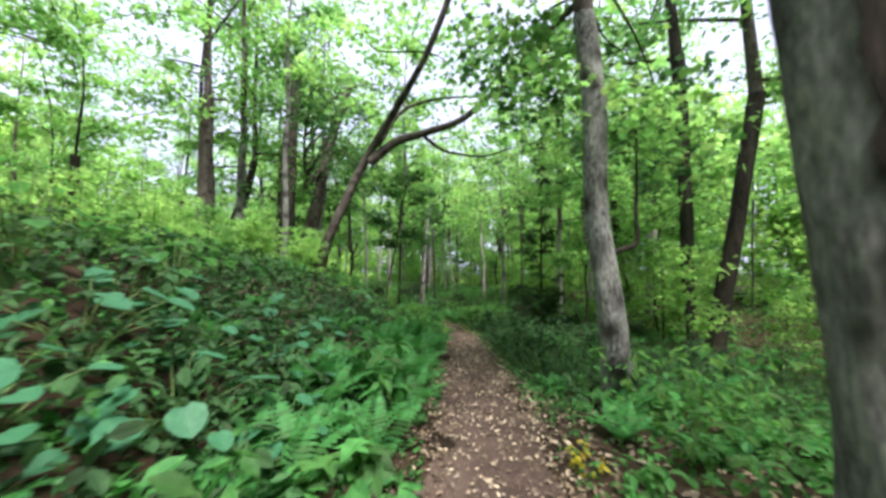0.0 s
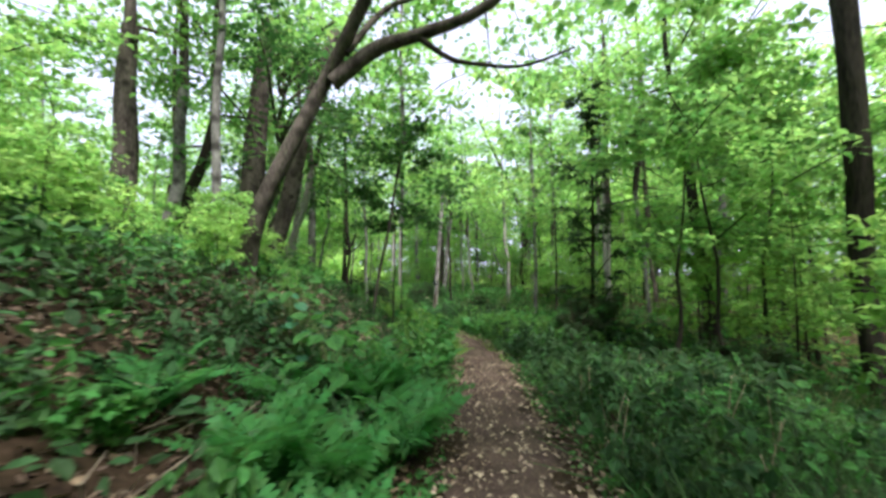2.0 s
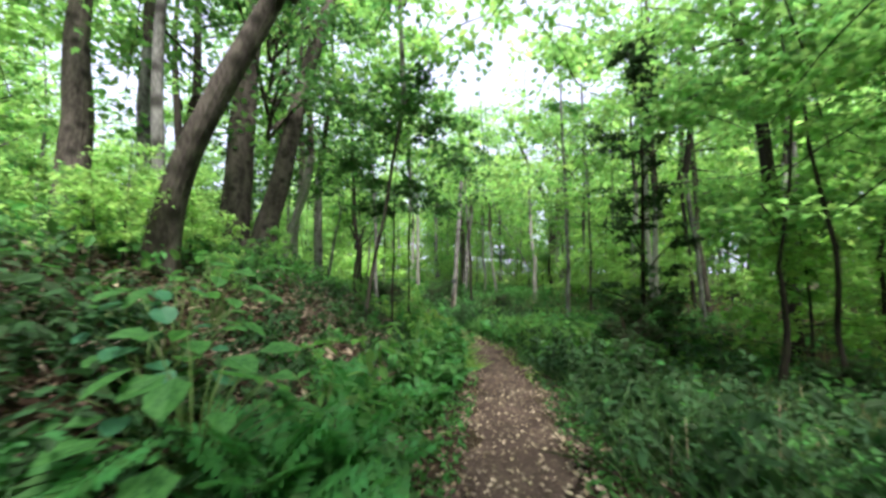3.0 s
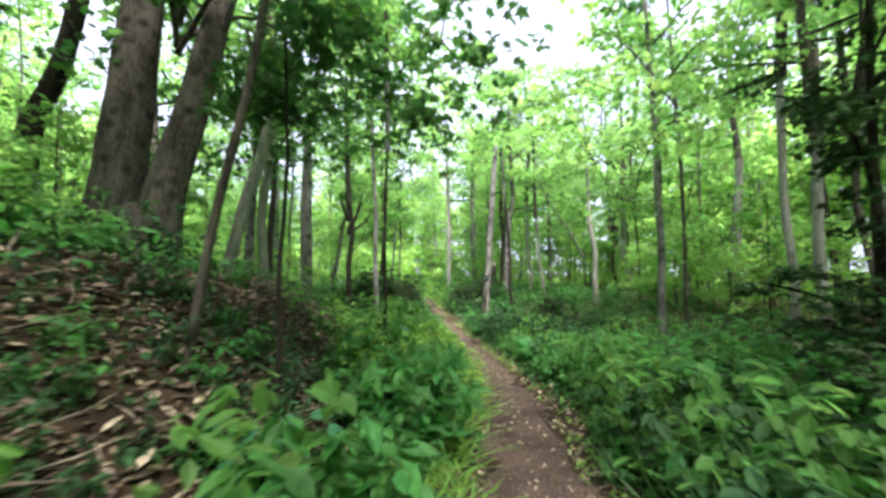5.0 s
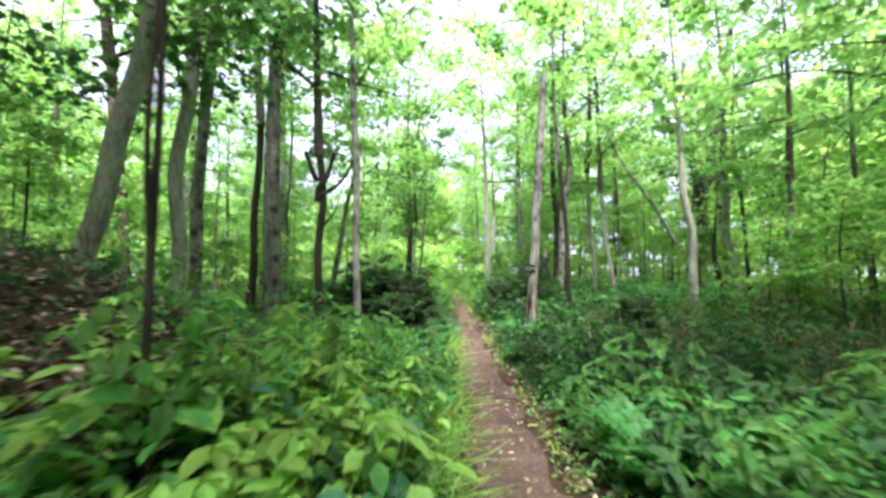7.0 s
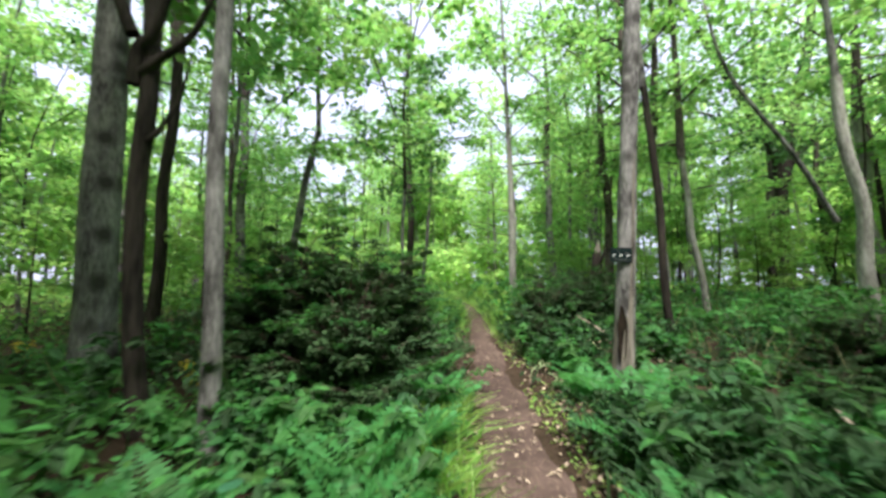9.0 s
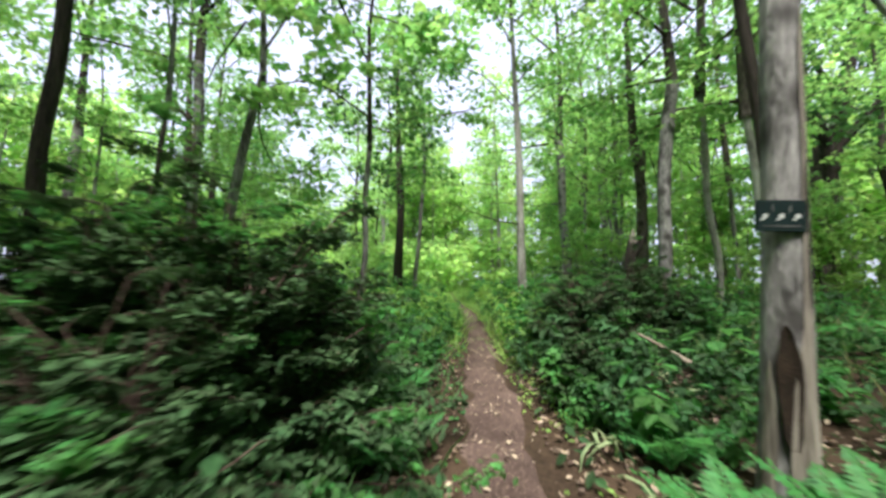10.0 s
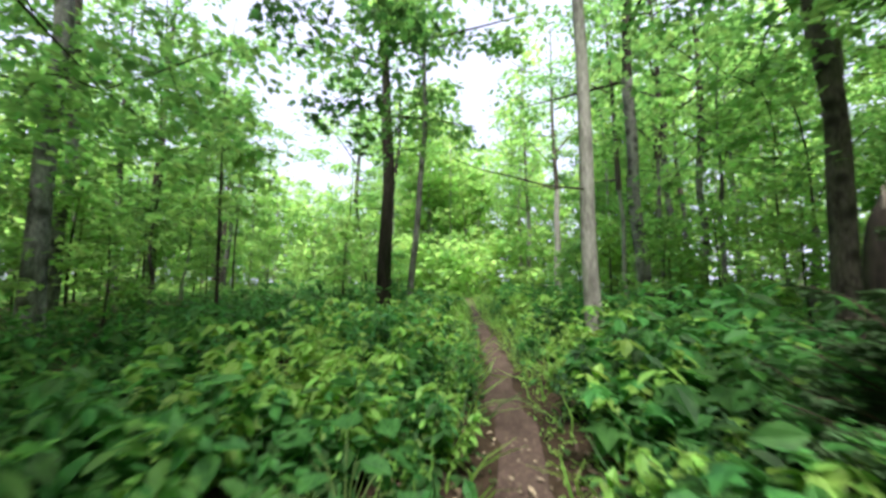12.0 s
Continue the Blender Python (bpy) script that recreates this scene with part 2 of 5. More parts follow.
def tube(points, radii, sides=10, ridges=0.0, seed=0, cap=True):
    """Verts and faces of a bent tapering tube through the points."""
    pts = [Vector(p) for p in points]
    verts, faces = [], []
    rnd = random.Random(seed)
    jig = [1 + ridges * rnd.uniform(-1, 1) for _ in range(sides)]
    for i, p in enumerate(pts):
        d = (pts[min(i + 1, len(pts) - 1)] - pts[max(i - 1, 0)]).normalized()
        u = d.cross(Vector((0.3, 1, 0.1))).normalized()
        w = d.cross(u)
        for k in range(sides):
            a = 2 * math.pi * k / sides
            r = radii[i] * jig[k] * (1 + ridges * 0.6 * rnd.uniform(-1, 1))
            verts.append(p + (u * math.cos(a) + w * math.sin(a)) * r)
    for i in range(len(pts) - 1):
        for k in range(sides):
            a, b = i * sides + k, i * sides + (k + 1) % sides
            faces.append((a, b, b + sides, a + sides))
    if cap:
        faces.append(tuple(range(len(verts) - sides, len(verts))))
    return verts, faces


def curve_points(points, n):
    """n + 1 points on a smooth line through those given."""
    p = [Vector(q) for q in points]
    p = [p[0] * 2 - p[1]] + p + [p[-1] * 2 - p[-2]]
    out = []
    for i in range(n + 1):
        u = i / n * (len(p) - 3)
        k = min(int(u), len(p) - 4)
        t = u - k
        a, b, c, d = p[k:k + 4]
        out.append(0.5 * (2 * b + (c - a) * t + (2 * a - 5 * b + 4 * c - d) * t * t + (3 * b - a - 3 * c + d) * t ** 3))
    return out


def merge(pieces):
    verts, faces = [], []
    for v, f in pieces:
        o = len(verts)
        verts += list(v)
        faces += [tuple(i + o for i in q) for q in f]
    return verts, faces


def part(name, me, parent, label="", m=None):
    ob = new(name, me)
    ob.parent = parent
    if m is not None:
        ob.matrix_basis = m
    return tagged(ob, label) if label else ob


def thing(name, x, y, label, category, group="", kind="", z=None, turn=0.0, scale=1.0):
    ob = new(name)
    ob.empty_display_size = 0.2
    ob.location = (x, y, hz(x, y) if z is None else z)
    ob.rotation_euler = (0, 0, turn)
    ob.scale = (scale, scale, scale)
    return tagged(ob, label, category, group, kind)


# ---------------------------------------------------------------- ground and path


def axis(lo, hi, step, far):
    mid = list(np.arange(lo, hi + 1e-6, step))
    out, s = [], step
    while (out[-1] if out else hi) < far:
        s *= 1.25
        out.append((out[-1] if out else hi) + s)
    low, s = [], step
    while (low[-1] if low else lo) > -far:
        s *= 1.25
        low.append((low[-1] if low else lo) - s)
    return np.array(low[::-1] + mid + out)


gx, gy = axis(-13, 11, 0.16, 900), axis(-4, 46, 0.16, 900)
GX, GY = np.meshgrid(gx, gy)
GZ = height(GX, GY)
nx, ny = len(gx), len(gy)
gi = (np.arange(ny - 1)[:, None] * nx + np.arange(nx - 1)[None, :]).ravel()
gl = np.stack([gi, gi + 1, gi + nx + 1, gi + nx], 1).ravel()
ground = new("ground", quads_mesh("ground", np.stack([GX, GY, GZ], -1).reshape(-1, 3), gl, np.full(len(gi), 4), M_SOIL))
tagged(ground, "brown forest floor of dark soil and leaf mould", "ground", kind="structure")

py = np.arange(-6, 58, 0.12)
across = np.linspace(-1, 1, 11)
pv = []
for y in py:
    c, w = np.interp(y, TY, TX), np.interp(y, TY, TW)
    for a in across:
        edge = 1 + 0.16 * math.sin(y * 3.1 + (2 if a > 0 else 0)) + 0.12 * math.sin(y * 7.7 + (1 if a > 0 else 4))
        x = c + a * w * edge
        pv.append((x, y, hz(x, y) + 0.014 * (1 - a ** 4) - 0.004 + 0.008 * math.sin(x * 9) * math.sin(y * 7)))
pi = (np.arange(len(py) - 1)[:, None] * 11 + np.arange(10)[None, :]).ravel()
path = new("dirt_path", quads_mesh("dirt_path", pv, np.stack([pi, pi + 1, pi + 12, pi + 11], 1).ravel(), np.full(len(pi), 4), M_PATH))
tagged(path, "narrow trodden brown earth footpath through the woods", "path", kind="structure")

# ---------------------------------------------------------------- trees


def spray_leaves(rng, centres, radii, per, flat, size, tilt, droop=0.35):
    """Leaves round spray centres, in flattened layers."""
    n = len(centres) * per
    c = np.repeat(np.array(centres), per, 0)
    r = np.repeat(np.array(radii), per)
    a, d = rng.uniform(0, 2 * math.pi, n), np.sqrt(rng.uniform(0, 1, n))
    off = np.stack([np.cos(a) * d * r, np.sin(a) * d * r, rng.normal(0, 1, n) * flat * r - 0.25 * d * d * r], 1)
    s = size * rng.uniform(0.65, 1.25, n)
    return c + off, turns_for(rng, n, tilt, None, droop), s[:, None]


def make_crown(seed, low, top, radius, sprays, per, leaf, size, mat, bark, thick):
    """Meshes of a crown's limbs and leaves; its axis stands on the origin, low and top are heights over the tree's base."""
    rng = np.random.default_rng(seed)
    limbs, centres, radii = [], [], []
    h = top - low
    limbs.append(tube(curve_points([(0, 0, low * 0.98), (rng.normal(0, 0.15), rng.normal(0, 0.15), low + h * 0.4), (rng.normal(0, 0.3), rng.normal(0, 0.3), top)], 6),
                      np.linspace(thick, thick * 0.15, 7), 7))
    arms = max(5, sprays // 6)
    for i in range(arms):
        u = (i + rng.uniform(0, 1)) / arms
        z0 = low + h * u * 0.8
        a = i * 2.4 + rng.uniform(-0.5, 0.5)
        reach = radius * (0.55 + 0.6 * math.sin(math.pi * min(1, 0.25 + 0.75 * u))) * rng.uniform(0.6, 1.1)
        rise = h * 0.22 * rng.uniform(0.1, 1.1)
        tip = np.array([math.cos(a) * reach, math.sin(a) * reach, z0 + rise])
        mid = tip * np.array([0.5, 0.5, 1]) + np.array([0, 0, -rise * 0.35 + rng.normal(0, 0.1)])
        line = curve_points([(0, 0, z0), tuple(mid), tuple(tip)], 6)
        limbs.append(tube(line, np.linspace(thick * 0.42 * (1 - 0.6 * u), 0.012, 7), 6))
        for k in range(max(1, sprays // arms)):
            q = np.array(line[min(6, 2 + int(rng.uniform(0, 5)))]) + rng.normal(0, 0.35, 3) * np.array([radius * 0.42, radius * 0.42, h * 0.07])
            centres.append(q)
            radii.append(rng.uniform(0.55, 1.15) * radius * 0.26)
    pl, tu, sz = spray_leaves(rng, centres, radii, per, 0.17, size, 0.34)
    return [mesh_from("limb", *q, bark) for q in limbs], mesh_from("branchwork", *merge(limbs), bark), scatter("crown", leaf, pl, tu, sz, mat)


BARKS = {"mottled": M_BARK_MOTTLED, "grey": M_BARK_GREY, "brown": M_BARK_BROWN, "dark": M_BARK_DARK, "pale": M_BARK_PALE}
CROWNS = {}
for key, args in {
    "tall_a": (11, 6.0, 16, 3.6, 50, 44, LEAF_DIAMOND, 0.2, M_LEAF, M_BARK_BROWN, 0.14),
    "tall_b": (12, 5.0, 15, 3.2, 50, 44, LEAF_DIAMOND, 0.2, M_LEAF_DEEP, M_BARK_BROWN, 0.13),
    "tall_c": (13, 7.0, 18, 4.0, 50, 44, LEAF_DIAMOND, 0.21, M_LEAF, M_BARK_DARK, 0.15),
    "mid_a": (14, 2.6, 9, 2.3, 54, 42, LEAF_STAR, 0.15, M_LEAF, M_BARK_DARK, 0.034),
    "mid_b": (15, 2.2, 7.5, 2.0, 48, 42, LEAF_STAR, 0.15, M_LEAF, M_BARK_DARK, 0.03),
    "slim": (16, 5.0, 13, 1.9, 46, 46, LEAF_DIAMOND, 0.19, M_LEAF, M_BARK_GREY, 0.07),
    "shade": (18, 2.7, 7.0, 2.0, 54, 46, LEAF_STAR, 0.15, M_LEAF_SHADE, M_BARK_DARK, 0.02),
    "hemlock": (17, 0.7, 8.0, 1.0, 84, 80, LEAF_DIAMOND, 0.095, M_NEEDLE, M_BARK_DARK, 0.06),
}.items():
    CROWNS[key] = make_crown(*args)
CROWN_AT = {"tall_a": 6.0, "tall_b": 5.0, "tall_c": 7.0, "mid_a": 2.6, "mid_b": 2.2, "slim": 5.0, "shade": 2.7, "hemlock": 0.7}


def trunk_tube(x0, y0, z0, line, diam, top_diam, seed, flare=0.5, sides=14, ridges=0.05):
    pts = curve_points(line, 14)
    rad = []
    for i in range(15):
        u = i / 14
        r = (diam * (1 - u) + top_diam * u) / 2
        hgt = pts[i].z - z0
        rad.append(r * (1 + flare * math.exp(-max(hgt, 0) / (diam * 1.1 + 0.1))))
    return tube(pts, rad, sides, ridges, seed, False)


def furrowed(line, diam, top_diam, seed, flare=0.5, depth=0.07, ribs=17, rows=70, sides=64):
    """A trunk with real vertical bark ridges, burls and a flared foot."""
    pts = curve_points(line, rows)
    z0 = pts[0].z
    ang = np.linspace(0, 2 * math.pi, sides, endpoint=False)
    rnd2 = random.Random(seed)
    ph = [rnd2.uniform(0, 6.28) for _ in range(6)]
    verts, faces = [], []
    for i, p in enumerate(pts):
        u = i / rows
        hgt = p.z - z0
        r = (diam * (1 - u) + top_diam * u) / 2
        foot = flare * math.exp(-hgt / (diam * 0.9 + 0.1))
        a = ang + 0.12 * math.sin(hgt * 2.3 + ph[0]) + 0.05 * math.sin(hgt * 6.1 + ph[1])
        ridge = 1 - np.abs(np.sin(a * ribs / 2 + ph[2] + 0.6 * np.sin(hgt * 3.1 + 3 * a))) * (0.7 + 0.3 * np.sin(hgt * 9 + 5 * a + ph[3]))
        roots = foot * (1 + 0.5 * np.cos(a * 5 + ph[4]))
        lump = 0.05 * np.sin(2 * a + hgt * 1.1 + ph[5]) + 0.03 * np.sin(3 * a - hgt * 2.2)
        rr = r * (1 + depth * (ridge - 0.4) + roots + lump)
        for k in range(sides):
            verts.append((p.x + math.cos(ang[k]) * rr[k], p.y + math.sin(ang[k]) * rr[k], p.z))
    for i in range(rows):
        for k in range(sides):
            q, w = i * sides + k, i * sides + (k + 1) % sides
            faces.append((q, w, w + sides, q + sides))
    return verts, faces


def tree(x, y, diam, bark, crown, lean=(0, 0), label="", size=1.0, turn=0.0, name="tree", group="", crooked=0.05, seed=0):
    """A standing tree: trunk up to its crown, limbs and leaves."""
    z = hz(x, y) - 0.05
    ob = thing(name, x, y, label or "tall woodland tree with %s bark and green leaves" % bark, "tree", group, z=z)
    rnd = random.Random(seed * 7 + int(x * 31 + y * 57))
    ch = CROWN_AT[crown] * size
    topx, topy = lean[0] * ch, lean[1] * ch
    line = [(0, 0, -0.15)]
    for u in (0.25, 0.5, 0.75):
        line.append((topx * u + rnd.gauss(0, crooked), topy * u + rnd.gauss(0, crooked), ch * u))
    line.append((topx, topy, ch * 1.02))
    limbs, joined, leaves = CROWNS[crown]
    thick = {"tall_a": 0.14, "tall_b": 0.13, "tall_c": 0.15, "mid_a": 0.034, "mid_b": 0.03, "slim": 0.07, "shade": 0.02, "hemlock": 0.06}[crown] * size
    if diam >= 0.3 and not group:
        v, f = furrowed(line, diam, max(2 * thick, diam * 0.6), int(x * 10 + y * 100), 0.4, 0.1 if diam > 0.45 else 0.07, 15, 60, 56)
    else:
        v, f = trunk_tube(0, 0, 0, line, diam, min(max(2 * thick, diam * 0.5), diam * 0.85), int(x * 10 + y * 100), 0.45 if diam > 0.25 else 0.2, 14 if diam > 0.25 else 9)
    part("trunk", mesh_from("trunk", v, f, BARKS[bark]), ob)
    m = Matrix.Translation((topx, topy, 0)) @ pose(0, 0, 0, 0, 0, math.degrees(turn)) @ Matrix.Scale(size, 4)
    if group:
        tagged(part("branchwork", joined, ob, m=m), kind="stuff")
    else:
        for limb in limbs:
            part("limb", limb, ob, m=m)
    part("crown", leaves, ob, m=m)
    return ob


def right_of(deg, k):
    return (math.cos(radians(deg)) * k, math.sin(radians(deg)) * k)


# Trees beside the first stretch.
NEAR = tree(2.2, 1.72, 0.52, "grey", "tall_c", (-0.1, 0.0), "thick grey tree with deep furrowed bark beside the path", turn=1.0, crooked=0.01)
MOTTLED = tree(2.15, 4.6, 0.34, "mottled", "tall_b", (-0.06, 0.02), "grey mottled tree trunk with knots beside the path", turn=2.0, crooked=0.04)
tree(7.7, 10.9, 0.46, "dark", "tall_b", (0.26, 0.05), "dark leaning tree trunk on the lower slope", turn=0.4, size=1.6)
tree(7.3, 11.05, 0.3, "dark", "tall_c", (0.0, 0.02), "dark upright tree trunk on the lower slope", turn=2.4, size=1.3)
tree(-8.2, 12.7, 0.6, "brown", "tall_a", (0.0, 0.0), "brown tree trunk standing on the bank", turn=0.9)
BANK_SLIM = tree(-4.85, 11.2, 0.2, "grey", "slim", (0.02, 0.0), "slim grey tree on the bank", turn=0.1)
BANK_GREY = tree(-7.5, 13.5, 0.3, "grey", "tall_b", (0.03, 0.0), "grey tree on top of the bank", turn=2.9)
tree(-11.6, 11.5, 0.36, "dark", "mid_a", (0.02, 0.0), "thin dark tree with bare limbs on the bank", turn=0.3, size=1.3)
tree(4.05, 15.7, 0.19, "dark", "hemlock", (0.0, 0.0), "slim hemlock tree with dark needles beside the path", turn=0.5, size=1.15, name="hemlock_tree")
SHADY = tree(4.6, 12.15, 0.12, "dark", "mid_b", (0.0, 0.0), "slim dark sapling in long grass", turn=1.5)
# Trees beside the second stretch.
tree(-9.3, 15.5, 0.46, "dark", "tall_b", right_of(14, 0.25), "dark leaning tree on the bank", turn=1.1)
tree(-2.05, 13.05, 0.075, "brown", "slim", right_of(15, 0.17), "thin leaning sapling on the bank above the path", turn=0.7, crooked=0.01, size=0.9)
tree(-1.6, 13.5, 0.05, "dark", "shade", (0.01, 0.02), "slim dark sapling with broad layered leaves on the bank", turn=0.8, crooked=0.02, size=0.8)
tree(-1.86, 16.47, 0.04, "dark", "slim", right_of(18, 0.0), "thin dark twin-stemmed sapling beside the path", turn=0.2, crooked=0.015, size=0.8)
tree(-1.92, 16.44, 0.032, "dark", "slim", right_of(18, 0.02), "thin dark sapling stem beside the path", turn=2.2, crooked=0.02, size=0.7)
tree(-7.2, 18.4, 0.31, "pale", "tall_b", right_of(18, 0.25), "grey leaning tree on the bank", turn=1.6)
BANK_TALL = tree(-7.3, 20.0, 0.26, "pale", "tall_a", right_of(18, 0.05), "straight grey tree on the bank", turn=2.6)
SPREADING = tree(7.0, 46.0, 1.0, "brown", "tall_b", (0, 0), "broad brown tree with spreading limbs", turn=1.9, size=1.3)
SLIM_RIGHT = tree(3.2, 19.9, 0.16, "grey", "slim", right_of(20, 0.0), "slim grey sapling in the shrubs", turn=0.9)
tree(14.4, 48.6, 0.9, "grey", "tall_b", right_of(20, 0.2), "leaning grey tree behind the shrubs", turn=0.2, size=1.3)
# Trees beside the last stretch.
tree(-7.3, 22.45, 0.42, "grey", "tall_c", right_of(24, -0.02), "broad grey tree trunk in the undergrowth", turn=1.2)
SPREAD_LEFT = tree(-5.25, 21.9, 0.17, "dark", "tall_b", right_of(24, -0.05), "dark tree with limbs spreading from its trunk", turn=2.3, size=0.85)
tree(-4.45, 21.95, 0.16, "grey", "slim", right_of(24, -0.03), "straight dark grey tree beside the path", turn=0.4, crooked=0.02)
LEANER = tree(-9.2, 26.75, 0.23, "grey", "slim", right_of(24, 0.2), "slim leaning grey tree", turn=0.6)
tree(-5.56, 26.6, 0.088, "grey", "mid_a", right_of(25, 0.05), "slim crooked grey sapling beside the path", turn=2.9, size=1.2, crooked=0.03)
DARK_PAIR = tree(-9.6, 34.4, 0.37, "dark", "tall_b", (0, 0), "dark brown tree trunk beside the path", turn=1.4)
tree(-9.25, 34.9, 0.18, "grey", "slim", right_of(26, 0.08), "thin pale tree beside a dark trunk", turn=2.4)
PALE = tree(-4.77, 33.7, 0.27, "pale", "slim", right_of(26, -0.02), "slim pale grey tree beside the path", turn=1.7, size=1.3, crooked=0.03)
tree(-1.38, 32.6, 0.32, "grey", "tall_a", right_of(26, 0.12), "grey tree in the undergrowth", turn=2.0)
BIRCH = tree(3.4, 30.5, 0.3, "pale", "slim", right_of(24, -0.06), "pale leaning tree in the undergrowth", turn=1.3, size=1.1)
tree(-0.54, 27.8, 0.15, "dark", "slim", right_of(24, -0.06), "thin dark tree behind the marked trunk", turn=0.9)
SNAG = tree(-1.6, 34.3, 0.3, "brown", "tall_b", (0, 0), "dark broken tree with peeling bark", turn=0.1)
tree(-4.0, 38.8, 0.34, "grey", "tall_c", (-0.03, 0), "grey tree behind the herbs", turn=2.5)
tree(-20.8, 34.4, 0.34, "dark", "tall_a", (0.04, 0), "dark tree in the woods", turn=0.8)
tree(-24.8, 34.8, 0.34, "grey", "tall_b", (0, 0), "grey tree in the woods", turn=1.9)
tree(-21.3, 29.1, 0.4, "grey", "tall_c", (0.1, 0), "grey tree in the woods", turn=0.7)
tree(-2.9, 55, 0.5, "grey", "tall_a", (0, 0), "grey tree far off in the woods", turn=1.0)
tree(24.3, 32.1, 0.55, "dark", "tall_b", (0, 0), "dark tree in the woods", turn=2.0)
tree(23.1, 34.2, 0.45, "grey", "tall_c", (0, 0), "grey tree in the woods", turn=0.5)

# The forked tree on the bank, with two stems from one foot and a long limb over the path.
fz = hz(-3.5, 10.3) - 0.05
forked = thing("forked_tree", -3.5, 10.3, "brown leaning tree forking into long limbs over the path", "tree", z=fz)


def rel(x, y, z):
    return (x + 3.5, y - 10.3, z - fz)


front_line = [rel(-3.38, 9.85, fz - 0.15), rel(-3.04, 9.75, 2.14), rel(-2.58, 9.85, 3.3), rel(-2.12, 10.0, 4.4), rel(-1.35, 9.6, 5.5), rel(-0.42, 9.0, 6.8), rel(0.3, 8.6, 8.4)]
part("trunk", mesh_from("trunk", *furrowed(front_line, 0.31, 0.15, 4, 0.6), M_BARK_BROWN), forked)
over = curve_points([rel(-2.0, 10.0, 4.35), rel(-1.3, 10.05, 4.95), rel(-0.6, 10.1, 5.2), rel(0.5, 10.0, 5.55), rel(1.5, 9.8, 6.3), rel(3.0, 9.6, 6.9)], 16)
part("limb", mesh_from("limb", *tube(over, np.linspace(0.14, 0.05, 17), 9, 0.05, 5), M_BARK_BROWN), forked)
low = curve_points([rel(-0.62, 10.1, 5.2), rel(-0.1, 10.0, 4.75), rel(0.3, 9.95, 4.6), rel(1.1, 9.9, 4.5), rel(1.9, 9.8, 4.72)], 14)
part("limb", mesh_from("limb", *tube(low, np.linspace(0.055, 0.018, 15), 7, 0.05, 6), M_BARK_DARK), forked)
side_limb = curve_points([rel(-1.75, 9.9, 4.8), rel(-1.2, 10.5, 6.0), rel(-0.3, 10.8, 6.5), rel(0.8, 10.8, 6.6)], 10)
part("limb", mesh_from("limb", *tube(side_limb, np.linspace(0.07, 0.025, 11), 7, 0.05, 7), M_BARK_BROWN), forked)
rng = np.random.default_rng(21)
cents = [rel(*c) for c in ((0.2, 8.8, 8.2), (1.1, 9, 8.9), (-0.8, 9.2, 8.4), (0.6, 8, 9.6), (2.6, 9.6, 7.0),
                           (3.4, 9.9, 7.2), (1.8, 9.5, 7.3), (1.9, 9.8, 5.0), (-1.2, 9.6, 7.8), (0.0, 10.8, 7.4), (2.4, 8.6, 8.0), (3.6, 8.7, 8.3))]
pl, tu, sz = spray_leaves(rng, cents, [1.0] * len(cents), 90, 0.16, 0.15, 0.42)
part("crown", scatter("crown", LEAF_MAPLE, pl, tu, sz, M_LEAF), forked)

# The great twin-stemmed tree on the bank.
dz = hz(-6.6, 16.0) - 0.05
twin = thing("twin_tree", -6.6, 16.0, "massive brown twin-stemmed tree with a flared base on the bank", "tree", z=dz)
part("trunk", mesh_from("trunk", *furrowed([(-0.3, -0.2, -0.25), (-0.2, -0.2, 1.2), (-0.12, -0.15, 3), (-0.15, 0.1, 6), (0.1, 0.2, 9)], 0.86, 0.5, 8, 0.75, 0.1, 21), M_BARK_BROWN), twin)
part("trunk", mesh_from("trunk", *furrowed([(0.35, 0.0, -0.25), (0.6, 0.0, 1.2), (1.0, 0.15, 3), (1.45, 0.5, 6), (2.2, 0.8, 9)], 0.66, 0.36, 9, 0.8, 0.1, 17), M_BARK_BROWN), twin)
part("root_flare", mesh_from("root_flare", *furrowed([(0.0, -0.1, -0.35), (0.06, -0.1, 0.3), (0.14, -0.06, 0.8), (0.2, -0.02, 1.15)], 1.25, 0.7, 10, 0.42, 0.12, 23, 40, 72), M_BARK_BROWN), twin)
arms = []
cents = []
for i in range(14):
    a, z0 = -1.35 + 0.19 * i + rng.normal(0, 0.1), 4.6 + rng.uniform(0, 3.5)
    reach = rng.uniform(2.4, 5.2)
    tip = (0.6 + math.cos(a) * reach, math.sin(a) * reach, z0 + rng.uniform(-0.6, 0.7))
    line = curve_points([(0.5, 0.2, z0 - 0.6), (0.5 + math.cos(a) * reach * 0.5, math.sin(a) * reach * 0.5, z0 + 0.5), tip], 7)
    arms.append(tube(line, np.linspace(0.06, 0.012, 8), 7))
    cents += [tuple(line[5]), tuple(line[6]), tip, tuple(line[4])]
for arm in arms:
    part("limb", mesh_from("limb", *arm, M_BARK_BROWN), twin)
cents = [tuple(np.array(c) + rng.normal(0, 0.25, 3)) for c in cents]
pl, tu, sz = spray_leaves(rng, cents, [0.8] * len(cents), 60, 0.18, 0.15, 0.42)
part("crown", scatter("crown", LEAF_STAR, pl, tu, sz, M_LEAF_SHADE), twin)

# The marked dead tree with a hollow and a small board.
mz = hz(-1.32, 25.34)
marked = thing("marked_tree", -1.32, 25.34, "weathered grey dead trunk with bare wood and a hollow", "tree", z=mz - 0.05)


def bole(h):
    """The marked trunk's axis at a height."""
    k = -0.13 + 0.07 * h
    return 0.91 * k, 0.41 * k


